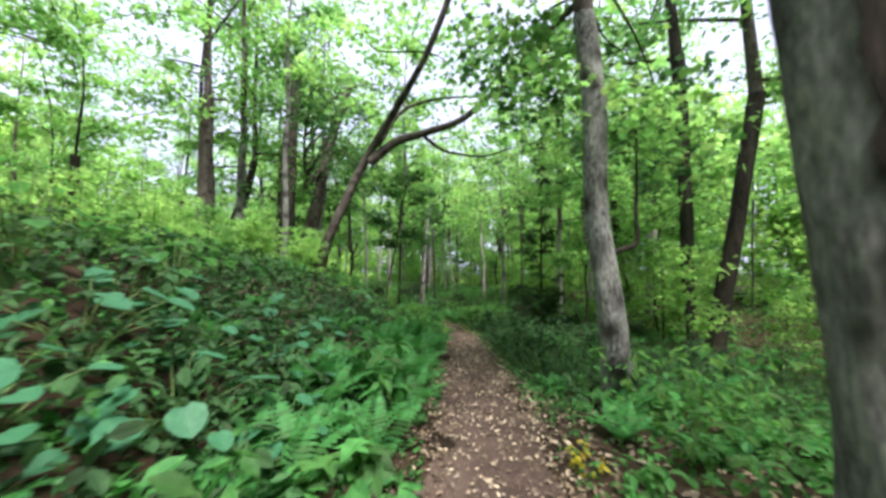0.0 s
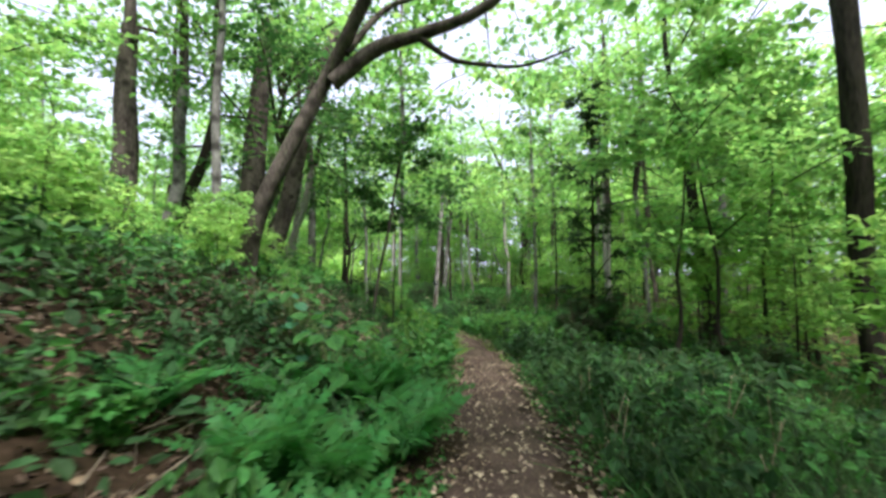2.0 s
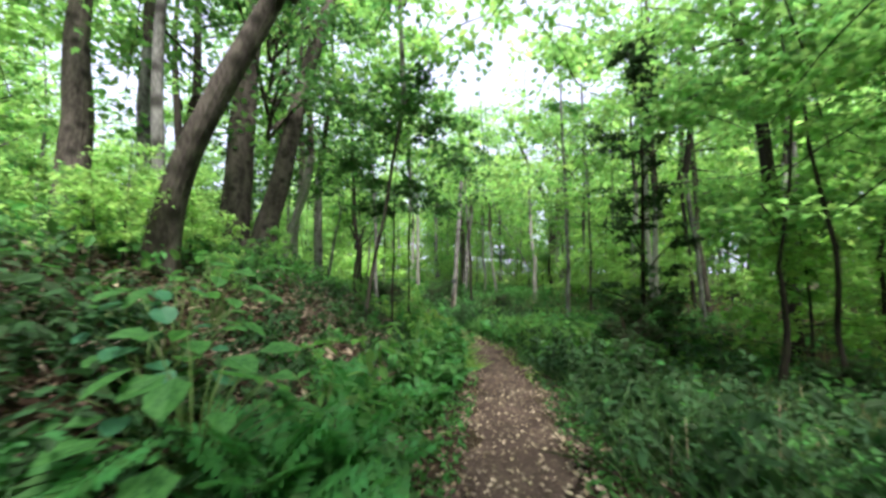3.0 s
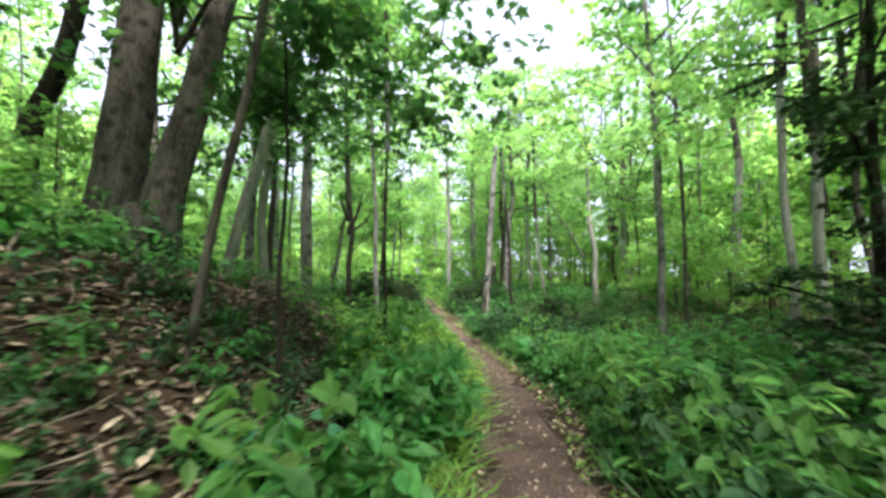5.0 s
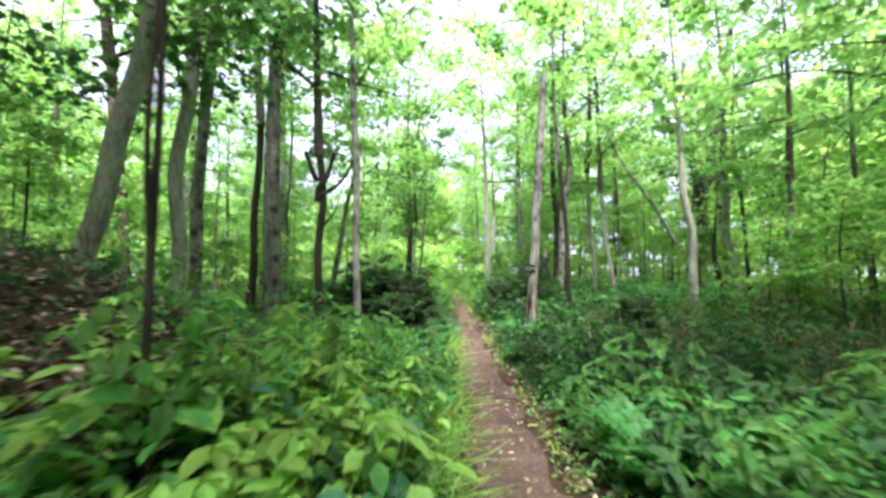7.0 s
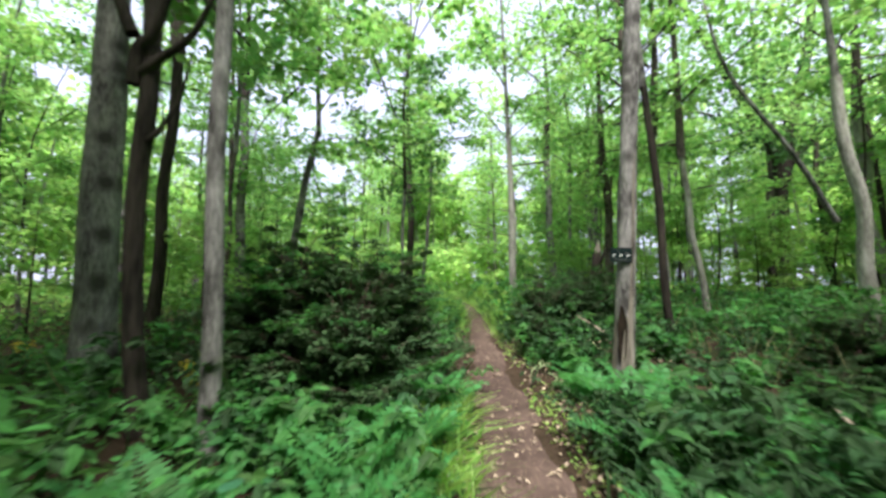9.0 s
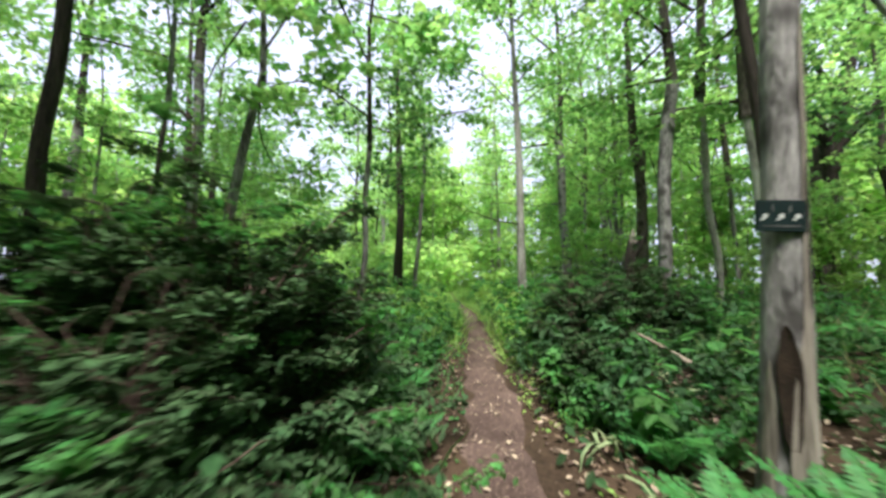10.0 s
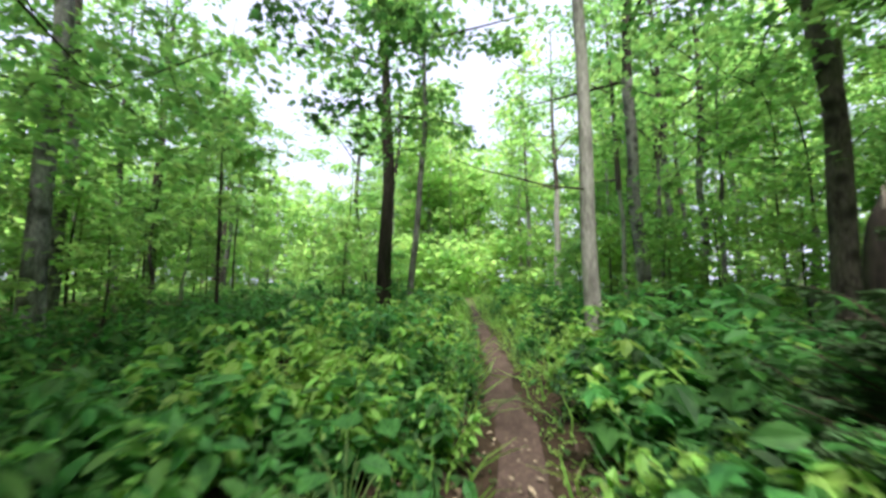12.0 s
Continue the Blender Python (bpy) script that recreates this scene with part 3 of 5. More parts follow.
part("trunk", mesh_from("trunk", *furrowed([(*bole(h), h) for h in (-0.1, 1.3, 2.6, 4.2, 7.0)], 0.255, 0.195, 12, 0.2, 0.028, 13, 90, 64), M_BARK_GREY), marked)
FACE = radians(-100)


def on_bole(a, h, out):
    r = 0.129 * (1 - 0.11 * h / 3.5) * (1 + 0.2 * math.exp(-h / 0.42)) + out
    cx, cy = bole(h)
    return (cx + math.cos(FACE + a) * r, cy + math.sin(FACE + a) * r, h)


def patch(rows, out, cols=8, dish=0.0):
    """A strip of skin on the trunk: rows of height, middle angle and half width."""
    v, f = [], []
    for h, mid, hw in rows:
        for k in range(cols + 1):
            t = k / cols * 2 - 1
            v.append(on_bole(mid + hw * t, h, out - dish * (1 - t * t)))
    for i in range(len(rows) - 1):
        for k in range(cols):
            q = i * (cols + 1) + k
            f.append((q, q + 1, q + cols + 2, q + cols + 1))
    return v, f


part("bare_wood", mesh_from("bare_wood", *patch([(0.1, 0.45, 0.5), (0.4, 0.5, 0.55), (0.75, 0.5, 0.4), (1.1, 0.66, 0.2), (1.6, 0.7, 0.15), (2.2, 0.7, 0.14), (2.8, 0.66, 0.12), (3.1, 0.7, 0.02)], 0.012), M_WOOD), marked, "pale barkless wood")
part("bare_wood", mesh_from("bare_wood", *patch([(0.12, -0.75, 0.25), (0.4, -0.72, 0.3), (0.7, -0.7, 0.2), (0.9, -0.7, 0.04)], 0.012), M_WOOD), marked, "pale barkless wood")
part("hollow", mesh_from("hollow", *patch([(0.42, 0.06, 0.12), (0.5, 0.04, 0.26), (0.62, 0.02, 0.3), (0.78, 0.0, 0.4), (0.9, -0.04, 0.38), (1.0, -0.08, 0.26), (1.07, -0.12, 0.18), (1.11, -0.14, 0.05)], 0.02, 8, 0.012), M_HOLE), marked, "dark rotten hollow")
part("crack", mesh_from("crack", *patch([(1.2, 0.72, 0.015), (1.4, 0.74, 0.05), (1.65, 0.72, 0.03), (1.9, 0.7, 0.05), (2.1, 0.68, 0.012)], 0.02, 3), M_HOLE), marked, "dark crack in the wood")


def box(cx, cy, cz, sx, sy, sz, bevel=0.0):
    bm = bmesh.new()
    bmesh.ops.create_cube(bm, size=1)
    bmesh.ops.scale(bm, vec=(sx, sy, sz), verts=bm.verts)
    if bevel:
        bmesh.ops.bevel(bm, geom=bm.edges[:], offset=bevel, segments=2, affect="EDGES")
    bmesh.ops.translate(bm, vec=(cx, cy, cz), verts=bm.verts)
    bm.verts.index_update()
    v = [tuple(q.co) for q in bm.verts]
    f = [tuple(q.index for q in p.verts) for p in bm.faces]
    bm.free()
    return v, f


sx, sy = bole(1.66)
board = new("trail_sign", mesh_from("trail_sign", *box(0, 0, 0, 0.26, 0.018, 0.19, 0.004), M_SIGN, True))
board.matrix_basis = pose(-1.32 + sx - 0.06, 25.34 + sy - 0.155, mz + 1.7, 0, 3, 14)
tagged(board, "small dark green board with three white marks on the trunk", "sign")
for bx in (-0.085, 0.0, 0.085):
    part("painted_mark", mesh_from("painted_mark", *box(bx, -0.0112, -0.002, 0.026, 0.004, 0.024, 0.0015), M_SIGN_MARK, True), board)
    part("painted_tail", mesh_from("painted_tail", *box(bx - 0.016, -0.0112, -0.022, 0.018, 0.004, 0.012, 0.0015), M_SIGN_MARK, True), board)
part("rim_line", mesh_from("rim_line", *box(0, -0.0108, -0.062, 0.2, 0.003, 0.006, 0.001), M_BARK_GREY, True), board)
for bx in (-0.045, 0.045):
    part("rim_line", mesh_from("rim_line", *box(bx, -0.0108, 0.045, 0.004, 0.003, 0.05, 0.001), M_BARK_GREY, True), board)

stump_z = hz(-1.9, 32.4)
stump = thing("dead_snag", -1.9, 32.4, "short dark mossy snag beside a grey tree", "tree stump", z=stump_z - 0.05)
part("trunk", mesh_from("trunk", *tube(curve_points([(0, 0, -0.1), (0.02, 0, 0.6), (0, 0.03, 1.4), (0.05, 0, 2.1)], 8), [0.26, 0.22, 0.2, 0.2, 0.19, 0.18, 0.16, 0.13, 0.05], 12, 0.12, 3), M_BARK_DARK), stump)

# Low leafy boughs that hang into the view.


def bough(owner, start, centres, mat, per=70, size=0.15, radius=0.6, seed=0):
    """Limbs from a place on a trunk out to leafy sprays, as parts of the owner."""
    r = np.random.default_rng(seed)
    o = np.array(owner.location)
    s0 = np.array(start) - o
    loc = [np.array(q) - o for q in centres]
    nodes = [s0 + np.array([0, 0, 0.4])]
    for q in sorted(loc, key=lambda c: float(np.linalg.norm(c - s0))):
        root = min(nodes, key=lambda c: float(np.linalg.norm(c - q)))
        thick = 0.024 if root is nodes[0] else 0.013
        mid = (root + q) / 2 + np.array([0, 0, 0.12]) + r.normal(0, 0.14, 3)
        part("limb", mesh_from("limb", *tube(curve_points([tuple(root), tuple(mid), tuple(q)], 8), np.linspace(thick, thick * 0.4, 9), 6), M_BARK_DARK), owner)
        nodes.append(q)
    pl, tu, sz = spray_leaves(r, loc, [radius] * len(loc), per, 0.3, size, 0.45)
    part("foliage", scatter("foliage", LEAF_MAPLE, pl, tu, sz, mat), owner)


bough(MOTTLED, (2.0, 4.65, 4.6), ((0.96, 5.33, 4.12), (1.7, 5.01, 4.36), (2.27, 4.46, 3.67), (1.85, 5.28, 3.34), (2.82, 4.48, 3.39), (3.71, 5.4, 3.04), (1.51, 5.75, 5.37), (0.71, 5.95, 5.32)), M_LEAF, 75, 0.14, 0.55, 1)
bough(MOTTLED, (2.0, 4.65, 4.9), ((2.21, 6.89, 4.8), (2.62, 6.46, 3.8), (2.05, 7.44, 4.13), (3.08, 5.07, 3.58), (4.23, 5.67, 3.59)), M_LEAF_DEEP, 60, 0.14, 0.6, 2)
bough(forked, (-0.6, 9.2, 6.6), ((-2.18, 9.61, 7.75), (-1.06, 10.53, 8.89), (0.27, 10.63, 7.39), (-0.44, 11.69, 6.49), (1.2, 11.67, 6.85), (-1.71, 11.63, 7.4), (-2.85, 11.18, 6.62), (1.89, 12.74, 5.74), (0.73, 10.09, 8.07), (-4.06, 11.53, 9.03), (-1.65, 12.74, 5.74)), M_LEAF, 90, 0.16, 0.85, 23)
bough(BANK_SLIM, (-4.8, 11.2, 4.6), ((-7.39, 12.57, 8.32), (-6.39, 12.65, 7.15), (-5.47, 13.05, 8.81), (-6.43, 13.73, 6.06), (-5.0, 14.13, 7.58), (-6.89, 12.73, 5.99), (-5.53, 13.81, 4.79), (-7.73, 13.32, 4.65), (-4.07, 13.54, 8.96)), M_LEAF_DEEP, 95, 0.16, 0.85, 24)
bough(BANK_GREY, (-7.3, 13.4, 5.0), ((-10.42, 12.24, 6.16), (-10.69, 13.3, 5.2), (-10.7, 12.36, 4.25), (-10.13, 15.09, 8.89), (-9.23, 15.25, 7.08), (-10.77, 14.07, 8.58)), M_LEAF, 80, 0.17, 0.95, 25)
bough(SLIM_RIGHT, (3.2, 19.9, 4.4), ((1.51, 17.9, 6.7), (3.18, 18.48, 7.73), (2.43, 19.09, 5.02), (4.54, 19.22, 5.86), (3.69, 19.28, 3.75), (0.74, 18.97, 4.6), (5.23, 18.19, 7.1), (1.52, 17.8, 8.27), (4.49, 17.53, 8.57)), M_YOUNG, 85, 0.17, 0.85, 26)
bough(SLIM_RIGHT, (3.2, 19.9, 6.0), ((-4.14, 28.01, 9.96), (-2.81, 29.69, 9.05), (-0.84, 27.26, 8.79), (0.47, 27.91, 7.17), (-6.54, 30.29, 9.94), (-7.45, 28.74, 11.31), (1.71, 27.28, 7.77), (2.47, 28.77, 6.26), (-4.46, 32.3, 8.59), (3.23, 26.89, 6.66), (-1.94, 31.26, 7.21)), M_YOUNG, 90, 0.19, 0.95, 31)
bough(BANK_TALL, (-7.2, 20.1, 5.5), ((-8.59, 25.23, 8.9), (-8.13, 26.57, 7.85), (-8.98, 24.16, 6.62), (-7.44, 27.84, 9.05), (-9.4, 27.24, 6.57), (-9.78, 23.72, 8.25)), M_LEAF, 85, 0.18, 0.9, 32)
bough(PALE, (-4.9, 33.7, 5.5), ((-7.45, 35.11, 8.76), (-8.93, 35.59, 8.09), (-6.79, 36.59, 8.29), (-3.51, 36.0, 7.73), (-2.63, 37.64, 6.77), (-4.53, 37.79, 7.31), (-9.42, 34.17, 8.76), (-1.72, 36.88, 7.56)), M_LEAF, 90, 0.18, 0.9, 33)
bough(MOTTLED, (1.85, 4.7, 4.9), ((0.94, 6.28, 4.92), (1.73, 6.24, 5.51), (2.22, 6.31, 4.53), (2.87, 5.78, 4.92), (1.55, 6.81, 4.46), (3.32, 5.85, 3.92), (2.71, 6.36, 3.74), (3.86, 5.8, 4.55), (3.89, 6.39, 3.25), (0.8, 6.72, 5.93)), M_LEAF_SHADE, 85, 0.14, 0.6, 21)
bough(SHADY, (4.6, 12.2, 3.6), ((4.55, 13.17, 6.14), (5.39, 13.31, 5.05), (5.98, 12.8, 5.94), (6.88, 12.94, 5.04), (6.22, 13.93, 4.27), (7.08, 12.41, 5.62), (5.21, 14.3, 5.0), (7.5, 14.03, 4.4), (7.78, 13.06, 4.36)), M_LEAF_DEEP, 75, 0.15, 0.75, 22)
bough(SLIM_RIGHT, (3.2, 19.9, 3.6), ((0.79, 18.48, 4.3), (1.58, 19.08, 3.44), (2.08, 18.32, 4.29), (2.96, 19.14, 3.61), (1.4, 20.34, 2.6), (3.56, 18.76, 4.11), (4.75, 20.24, 2.68), (-0.08, 19.8, 4.16), (2.76, 20.21, 2.48), (4.18, 21.19, 1.75)), M_LEAF, 70, 0.16, 0.8, 3)
bough(SNAG, (-1.6, 34.3, 4.5), ((-3.15, 33.89, 4.58), (-2.38, 34.38, 3.77), (-2.17, 33.35, 3.91), (-3.96, 34.61, 4.41), (-2.8, 35.36, 3.14), (-2.03, 34.7, 2.59), (-3.52, 36.18, 2.67)), M_LEAF, 70, 0.16, 0.8, 4)
bough(LEANER, (-8.3, 27.1, 3.4), ((-10.42, 28.46, 3.37), (-9.47, 28.8, 2.8), (-9.1, 29.29, 3.23), (-10.77, 28.93, 2.56), (-9.85, 29.44, 2.33), (-9.16, 29.98, 2.79), (-10.19, 28.32, 2.62), (-9.19, 30.18, 4.0)), M_LEAF, 80, 0.15, 0.7, 5)
bough(LEANER, (-9.2, 27.4, 5.5), ((-13.75, 29.35, 5.04), (-13.63, 30.46, 5.92), (-13.56, 31.69, 5.37), (-14.77, 30.03, 4.23), (-13.63, 32.64, 6.8), (-14.53, 31.87, 4.2), (-15.46, 29.78, 3.27), (-14.27, 33.67, 4.61), (-13.47, 30.11, 4.68), (-14.35, 29.12, 4.2), (-13.53, 31.01, 6.51), (-14.24, 32.49, 5.15)), M_LEAF_DEEP, 120, 0.17, 1.0, 15)
bough(DARK_PAIR, (-9.6, 34.4, 5.5), ((-9.71, 30.8, 8.44), (-8.21, 31.6, 7.17), (-9.71, 31.62, 5.89), (-7.72, 32.04, 5.07), (-8.99, 32.15, 3.93), (-10.24, 31.45, 10.37), (-7.81, 32.68, 9.02), (-8.68, 31.08, 10.12), (-10.78, 31.55, 7.21), (-7.64, 31.44, 5.91), (-7.26, 32.57, 7.2)), M_LEAF_SHADE, 110, 0.18, 0.85, 16)
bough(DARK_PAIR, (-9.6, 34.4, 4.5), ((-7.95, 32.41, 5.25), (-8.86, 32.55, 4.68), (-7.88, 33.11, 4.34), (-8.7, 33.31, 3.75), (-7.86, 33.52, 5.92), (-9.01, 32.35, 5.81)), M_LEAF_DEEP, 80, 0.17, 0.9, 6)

bough(forked, (0.5, 10.0, 5.55), ((-1.14, 11.71, 5.62), (-0.12, 12.34, 4.92), (0.76, 11.86, 5.73), (1.68, 12.5, 4.81), (-0.7, 13.34, 4.27), (2.74, 13.14, 4.21), (-1.96, 12.69, 4.81), (1.14, 14.01, 4.18)), M_LEAF, 75, 0.14, 0.65, 7)
bough(twin, (-4.9, 16.6, 5.2), ((-2.08, 15.53, 4.34), (-1.44, 15.74, 3.67), (-0.67, 15.4, 3.94), (-0.27, 15.74, 3.44), (-1.28, 16.34, 3.12), (0.07, 15.57, 4.01), (-2.86, 15.9, 3.66), (-0.28, 14.98, 3.96), (-2.3, 16.61, 3.02)), M_LEAF_SHADE, 45, 0.16, 0.7, 8)
bough(twin, (-6.0, 16.2, 5.6), ((-8.28, 18.13, 4.38), (-7.99, 18.8, 4.21), (-6.43, 18.87, 4.47), (-5.89, 19.63, 4.41), (-5.45, 20.28, 5.24), (-7.36, 20.14, 4.22), (-8.82, 18.5, 3.82), (-6.84, 20.85, 4.59), (-8.04, 19.35, 3.87), (-5.46, 21.3, 6.03)), M_LEAF_SHADE, 78, 0.17, 0.75, 28)
bough(twin, (-6.2, 16.2, 6.0), ((-7.41, 15.57, 4.93), (-7.02, 16.75, 4.58), (-5.98, 16.98, 5.42), (-5.75, 18.09, 5.49), (-3.94, 18.06, 5.76), (-5.04, 18.84, 5.02), (-3.31, 18.77, 5.61)), M_LEAF_SHADE, 78, 0.17, 0.8, 38)

bough(SPREADING, (7.0, 46.0, 5.0), ((3.77, 40.0, 9.15), (4.85, 40.73, 6.85), (6.39, 41.08, 9.92), (7.45, 41.85, 7.11), (9.35, 43.4, 10.76), (9.68, 44.01, 6.42), (9.4, 44.37, 7.07)), M_LEAF_SHADE, 230, 0.24, 1.7, 9)


def limb_on(owner, points, r0, r1, mat, label=""):
    o = owner.location
    line = curve_points([(px - o.x, py - o.y, pz - o.z) for px, py, pz in points], 12)
    part("limb", mesh_from("limb", *tube(line, np.linspace(r0, r1, 13), 8, 0.05, 2), mat), owner, label)


limb_on(BIRCH, ((2.78, 30.13, 1.61), (2.04, 29.66, 2.97), (0.91, 29.19, 4.81), (0.55, 29.07, 6.47)), 0.055, 0.025, M_BARK_GREY)
limb_on(MOTTLED, ((2.11, 4.6, 1.61), (2.27, 4.6, 1.66), (2.42, 4.64, 1.74), (2.43, 4.67, 2.05), (2.49, 4.74, 2.51), (2.53, 4.78, 3.39)), 0.04, 0.012, M_BARK_DARK)
limb_on(SNAG, ((-1.33, 34.59, 2.84), (-1.45, 34.38, 3.09), (-1.38, 34.36, 3.67), (-1.34, 34.43, 4.23)), 0.07, 0.05, M_WOOD, "pale barkless splintered limb")

for points, r0, r1 in (
    (((7.22, 45.87, 3.56), (7.08, 45.41, 7.24), (5.11, 44.14, 10.92), (3.54, 43.12, 13.99), (1.97, 42.09, 17.06)), 0.3, 0.12),
    (((7.3, 45.68, 5.71), (8.03, 45.57, 9.7), (8.88, 45.55, 13.38), (9.33, 45.29, 17.68)), 0.32, 0.16),
    (((7.48, 45.66, 6.63), (9.85, 46.41, 9.39), (11.92, 47.06, 11.84)), 0.2, 0.07),
    (((7.11, 45.36, 7.85), (5.31, 44.46, 8.78), (3.37, 43.5, 9.7), (1.95, 42.91, 9.39)), 0.14, 0.04),
    (((7.85, 45.59, 8.78), (6.29, 44.53, 12.15), (6.13, 44.13, 15.22)), 0.14, 0.05),
):
    limb_on(SPREADING, points, r0, r1, M_BARK_DARK)
for points, r0, r1 in (
    (((-5.34, 21.69, 2.09), (-5.3, 21.67, 2.39), (-5.15, 21.72, 2.59), (-4.97, 21.74, 3.14)), 0.07, 0.04),
    (((-5.28, 21.7, 2.19), (-5.09, 21.77, 2.34), (-4.85, 21.86, 2.54), (-4.61, 21.92, 2.99)), 0.05, 0.02),
    (((-5.25, 21.78, 1.59), (-5.14, 21.82, 1.71), (-4.98, 21.86, 1.96), (-4.86, 21.87, 2.34)), 0.03, 0.01),
    (((-5.34, 21.64, 2.54), (-5.42, 21.58, 2.79), (-5.52, 21.5, 3.14)), 0.06, 0.04),
):
    limb_on(SPREAD_LEFT, points, r0, r1, M_BARK_DARK)

limb_on(PALE, ((-4.87, 33.52, 2.16), (-5.51, 33.56, 2.32), (-6.15, 33.65, 2.59), (-6.8, 33.73, 2.84), (-7.46, 33.8, 3.2)), 0.02, 0.007, M_BARK_DARK)

# A dark scar where bark has come away from the nearest trunk.
sv, sf = [], []
for i in range(25):
    h = 0.85 + i * 0.13
    half = 0.95 * min(1, i / 5, (24 - i) / 3 + 0.1) * (1 + 0.1 * math.sin(i * 2.1))
    for k in range(13):
        a = radians(285) + half * (k / 6 - 1) + 0.05 * math.sin(i * 1.7)
        r = (0.268 - 0.008 * i / 6) * (1 + 0.02 * math.sin(k * 5 + i * 3)) + 0.012
        sv.append((-0.1 * h + math.cos(a) * r, math.sin(a) * r, h))
for i in range(24):
    for k in range(12):
        q = i * 13 + k
        sf.append((q, q + 1, q + 14, q + 13))
part("scar", mesh_from("scar", sv, sf, M_BARK_DARK), NEAR, "dark rough scar in the bark")

limb_on(stump, ((-1.85, 32.38, stump_z + 1.5), (-1.7, 32.3, stump_z + 1.75), (-1.62, 32.28, stump_z + 2.05)), 0.05, 0.02, M_BARK_DARK, "short broken limb stub")
for i in range(4):
    a = -2.2 + i * 0.62
    part("splinter", mesh_from("splinter", *tube([(0.05 + 0.07 * math.cos(a), 0.07 * math.sin(a), 1.95), (0.05 + 0.06 * math.cos(a), 0.06 * math.sin(a), 2.2 + 0.07 * (i % 3))], [0.035, 0.006], 5), M_WOOD), stump, "pale splinter of broken wood")

# Shady young trees on the low side of the path.
for x, y, d, k, z0 in ((5.6, 12.4, 0.09, "mid_b", 1.2), (8.2, 14.6, 0.12, "mid_b", 1.3), (10.4, 15.6, 0.14, "mid_b", 1.4)):
    tree(x, y, d, "dark", k, (0.02, 0.03), "slim dark young tree in the shady woods", turn=x, size=z0, crooked=0.03)

# ---------------------------------------------------------------- woods behind


def opening(x, y):
    """True on the side where the woods thin out and the sky shows low between the trees."""
    for ex, ey, a0, a1 in ((0, 2, 38, 47), (-1.5, 20, 36, 48), (-4, 27, 45, 50)):
        if y > ey and math.hypot(x - ex, y - ey) > 9 and a0 < math.degrees(math.atan2(ex - x, y - ey)) < a1:
            return True
    return False


rnd = random.Random(5)
kinds = ("tall_a", "tall_b", "tall_c", "mid_a", "mid_b", "slim")
placed = 0
tries = 0
fixed = [(o.location.x, o.location.y) for o in scene.objects if o.get("category") == "tree"]
woods = []
while placed < 82 and tries < 6000:
    tries += 1
    x, y = rnd.uniform(-34, 32), rnd.uniform(-12, 66)
    s = float(side(x, y))
    gap = 6.5 if y < 31 else (5.0 if y < 45 else 3.0)
    if abs(s) < gap or abs(s) > 19 or y > 54 or y < -8 or min((x - a) ** 2 + (y - b) ** 2 for a, b in fixed) < 3.2:
        continue
    if 26 < y < 46 and abs(x + 1.5 - (y - 20) * 0.327) < 1.6:
        continue
    if (x < -9.5 and 10 < y < 42 and rnd.random() < 0.25) or opening(x, y):
        continue
    fixed.append((x, y))
    placed += 1
    k = rnd.choice(kinds)
    d = rnd.uniform(0.2, 0.42) if k.startswith("tall") else rnd.uniform(0.08, 0.16)
    tree(x, y, d, rnd.choice(("grey", "pale", "brown", "grey", "dark")), k, (rnd.gauss(0, 0.05), rnd.gauss(0, 0.04)), "", rnd.uniform(0.85, 1.25), rnd.uniform(0, 6), group="trees of the woods", seed=placed)

while placed < 98:
    x, y = rnd.uniform(-17, 7), rnd.uniform(31, 47)
    s = float(side(x, y))
    if abs(s) < 5.5 or opening(x, y) or abs(x + 1.5 - (y - 20) * 0.327) < 1.6 or min((x - p) ** 2 + (y - q) ** 2 for p, q in fixed) < 2.2:
        continue
    fixed.append((x, y))
    placed += 1
    tree(x, y, rnd.uniform(0.12, 0.26), rnd.choice(("grey", "pale", "brown", "grey", "dark")), rnd.choice(("tall_a", "tall_b", "mid_a", "slim")), (rnd.gauss(0, 0.05), rnd.gauss(0, 0.04)), "", rnd.uniform(0.8, 1.1), rnd.uniform(0, 6), group="trees of the woods", seed=placed)

while placed < 112:
    x, y = rnd.uniform(-30, -9), rnd.uniform(22, 52)
    if float(side(x, y)) > -6.5 or opening(x, y) or min((x - p) ** 2 + (y - q) ** 2 for p, q in fixed) < 2.6:
        continue
    fixed.append((x, y))
    placed += 1
    k = rnd.choice(("tall_a", "tall_b", "mid_a", "mid_b", "slim"))
    tree(x, y, rnd.uniform(0.1, 0.3), rnd.choice(("grey", "pale", "brown", "grey", "dark")), k, (rnd.gauss(0, 0.05), rnd.gauss(0, 0.04)), "", rnd.uniform(0.75, 1.15), rnd.uniform(0, 6), group="trees of the woods", seed=placed)

# ---------------------------------------------------------------- saplings under the trees


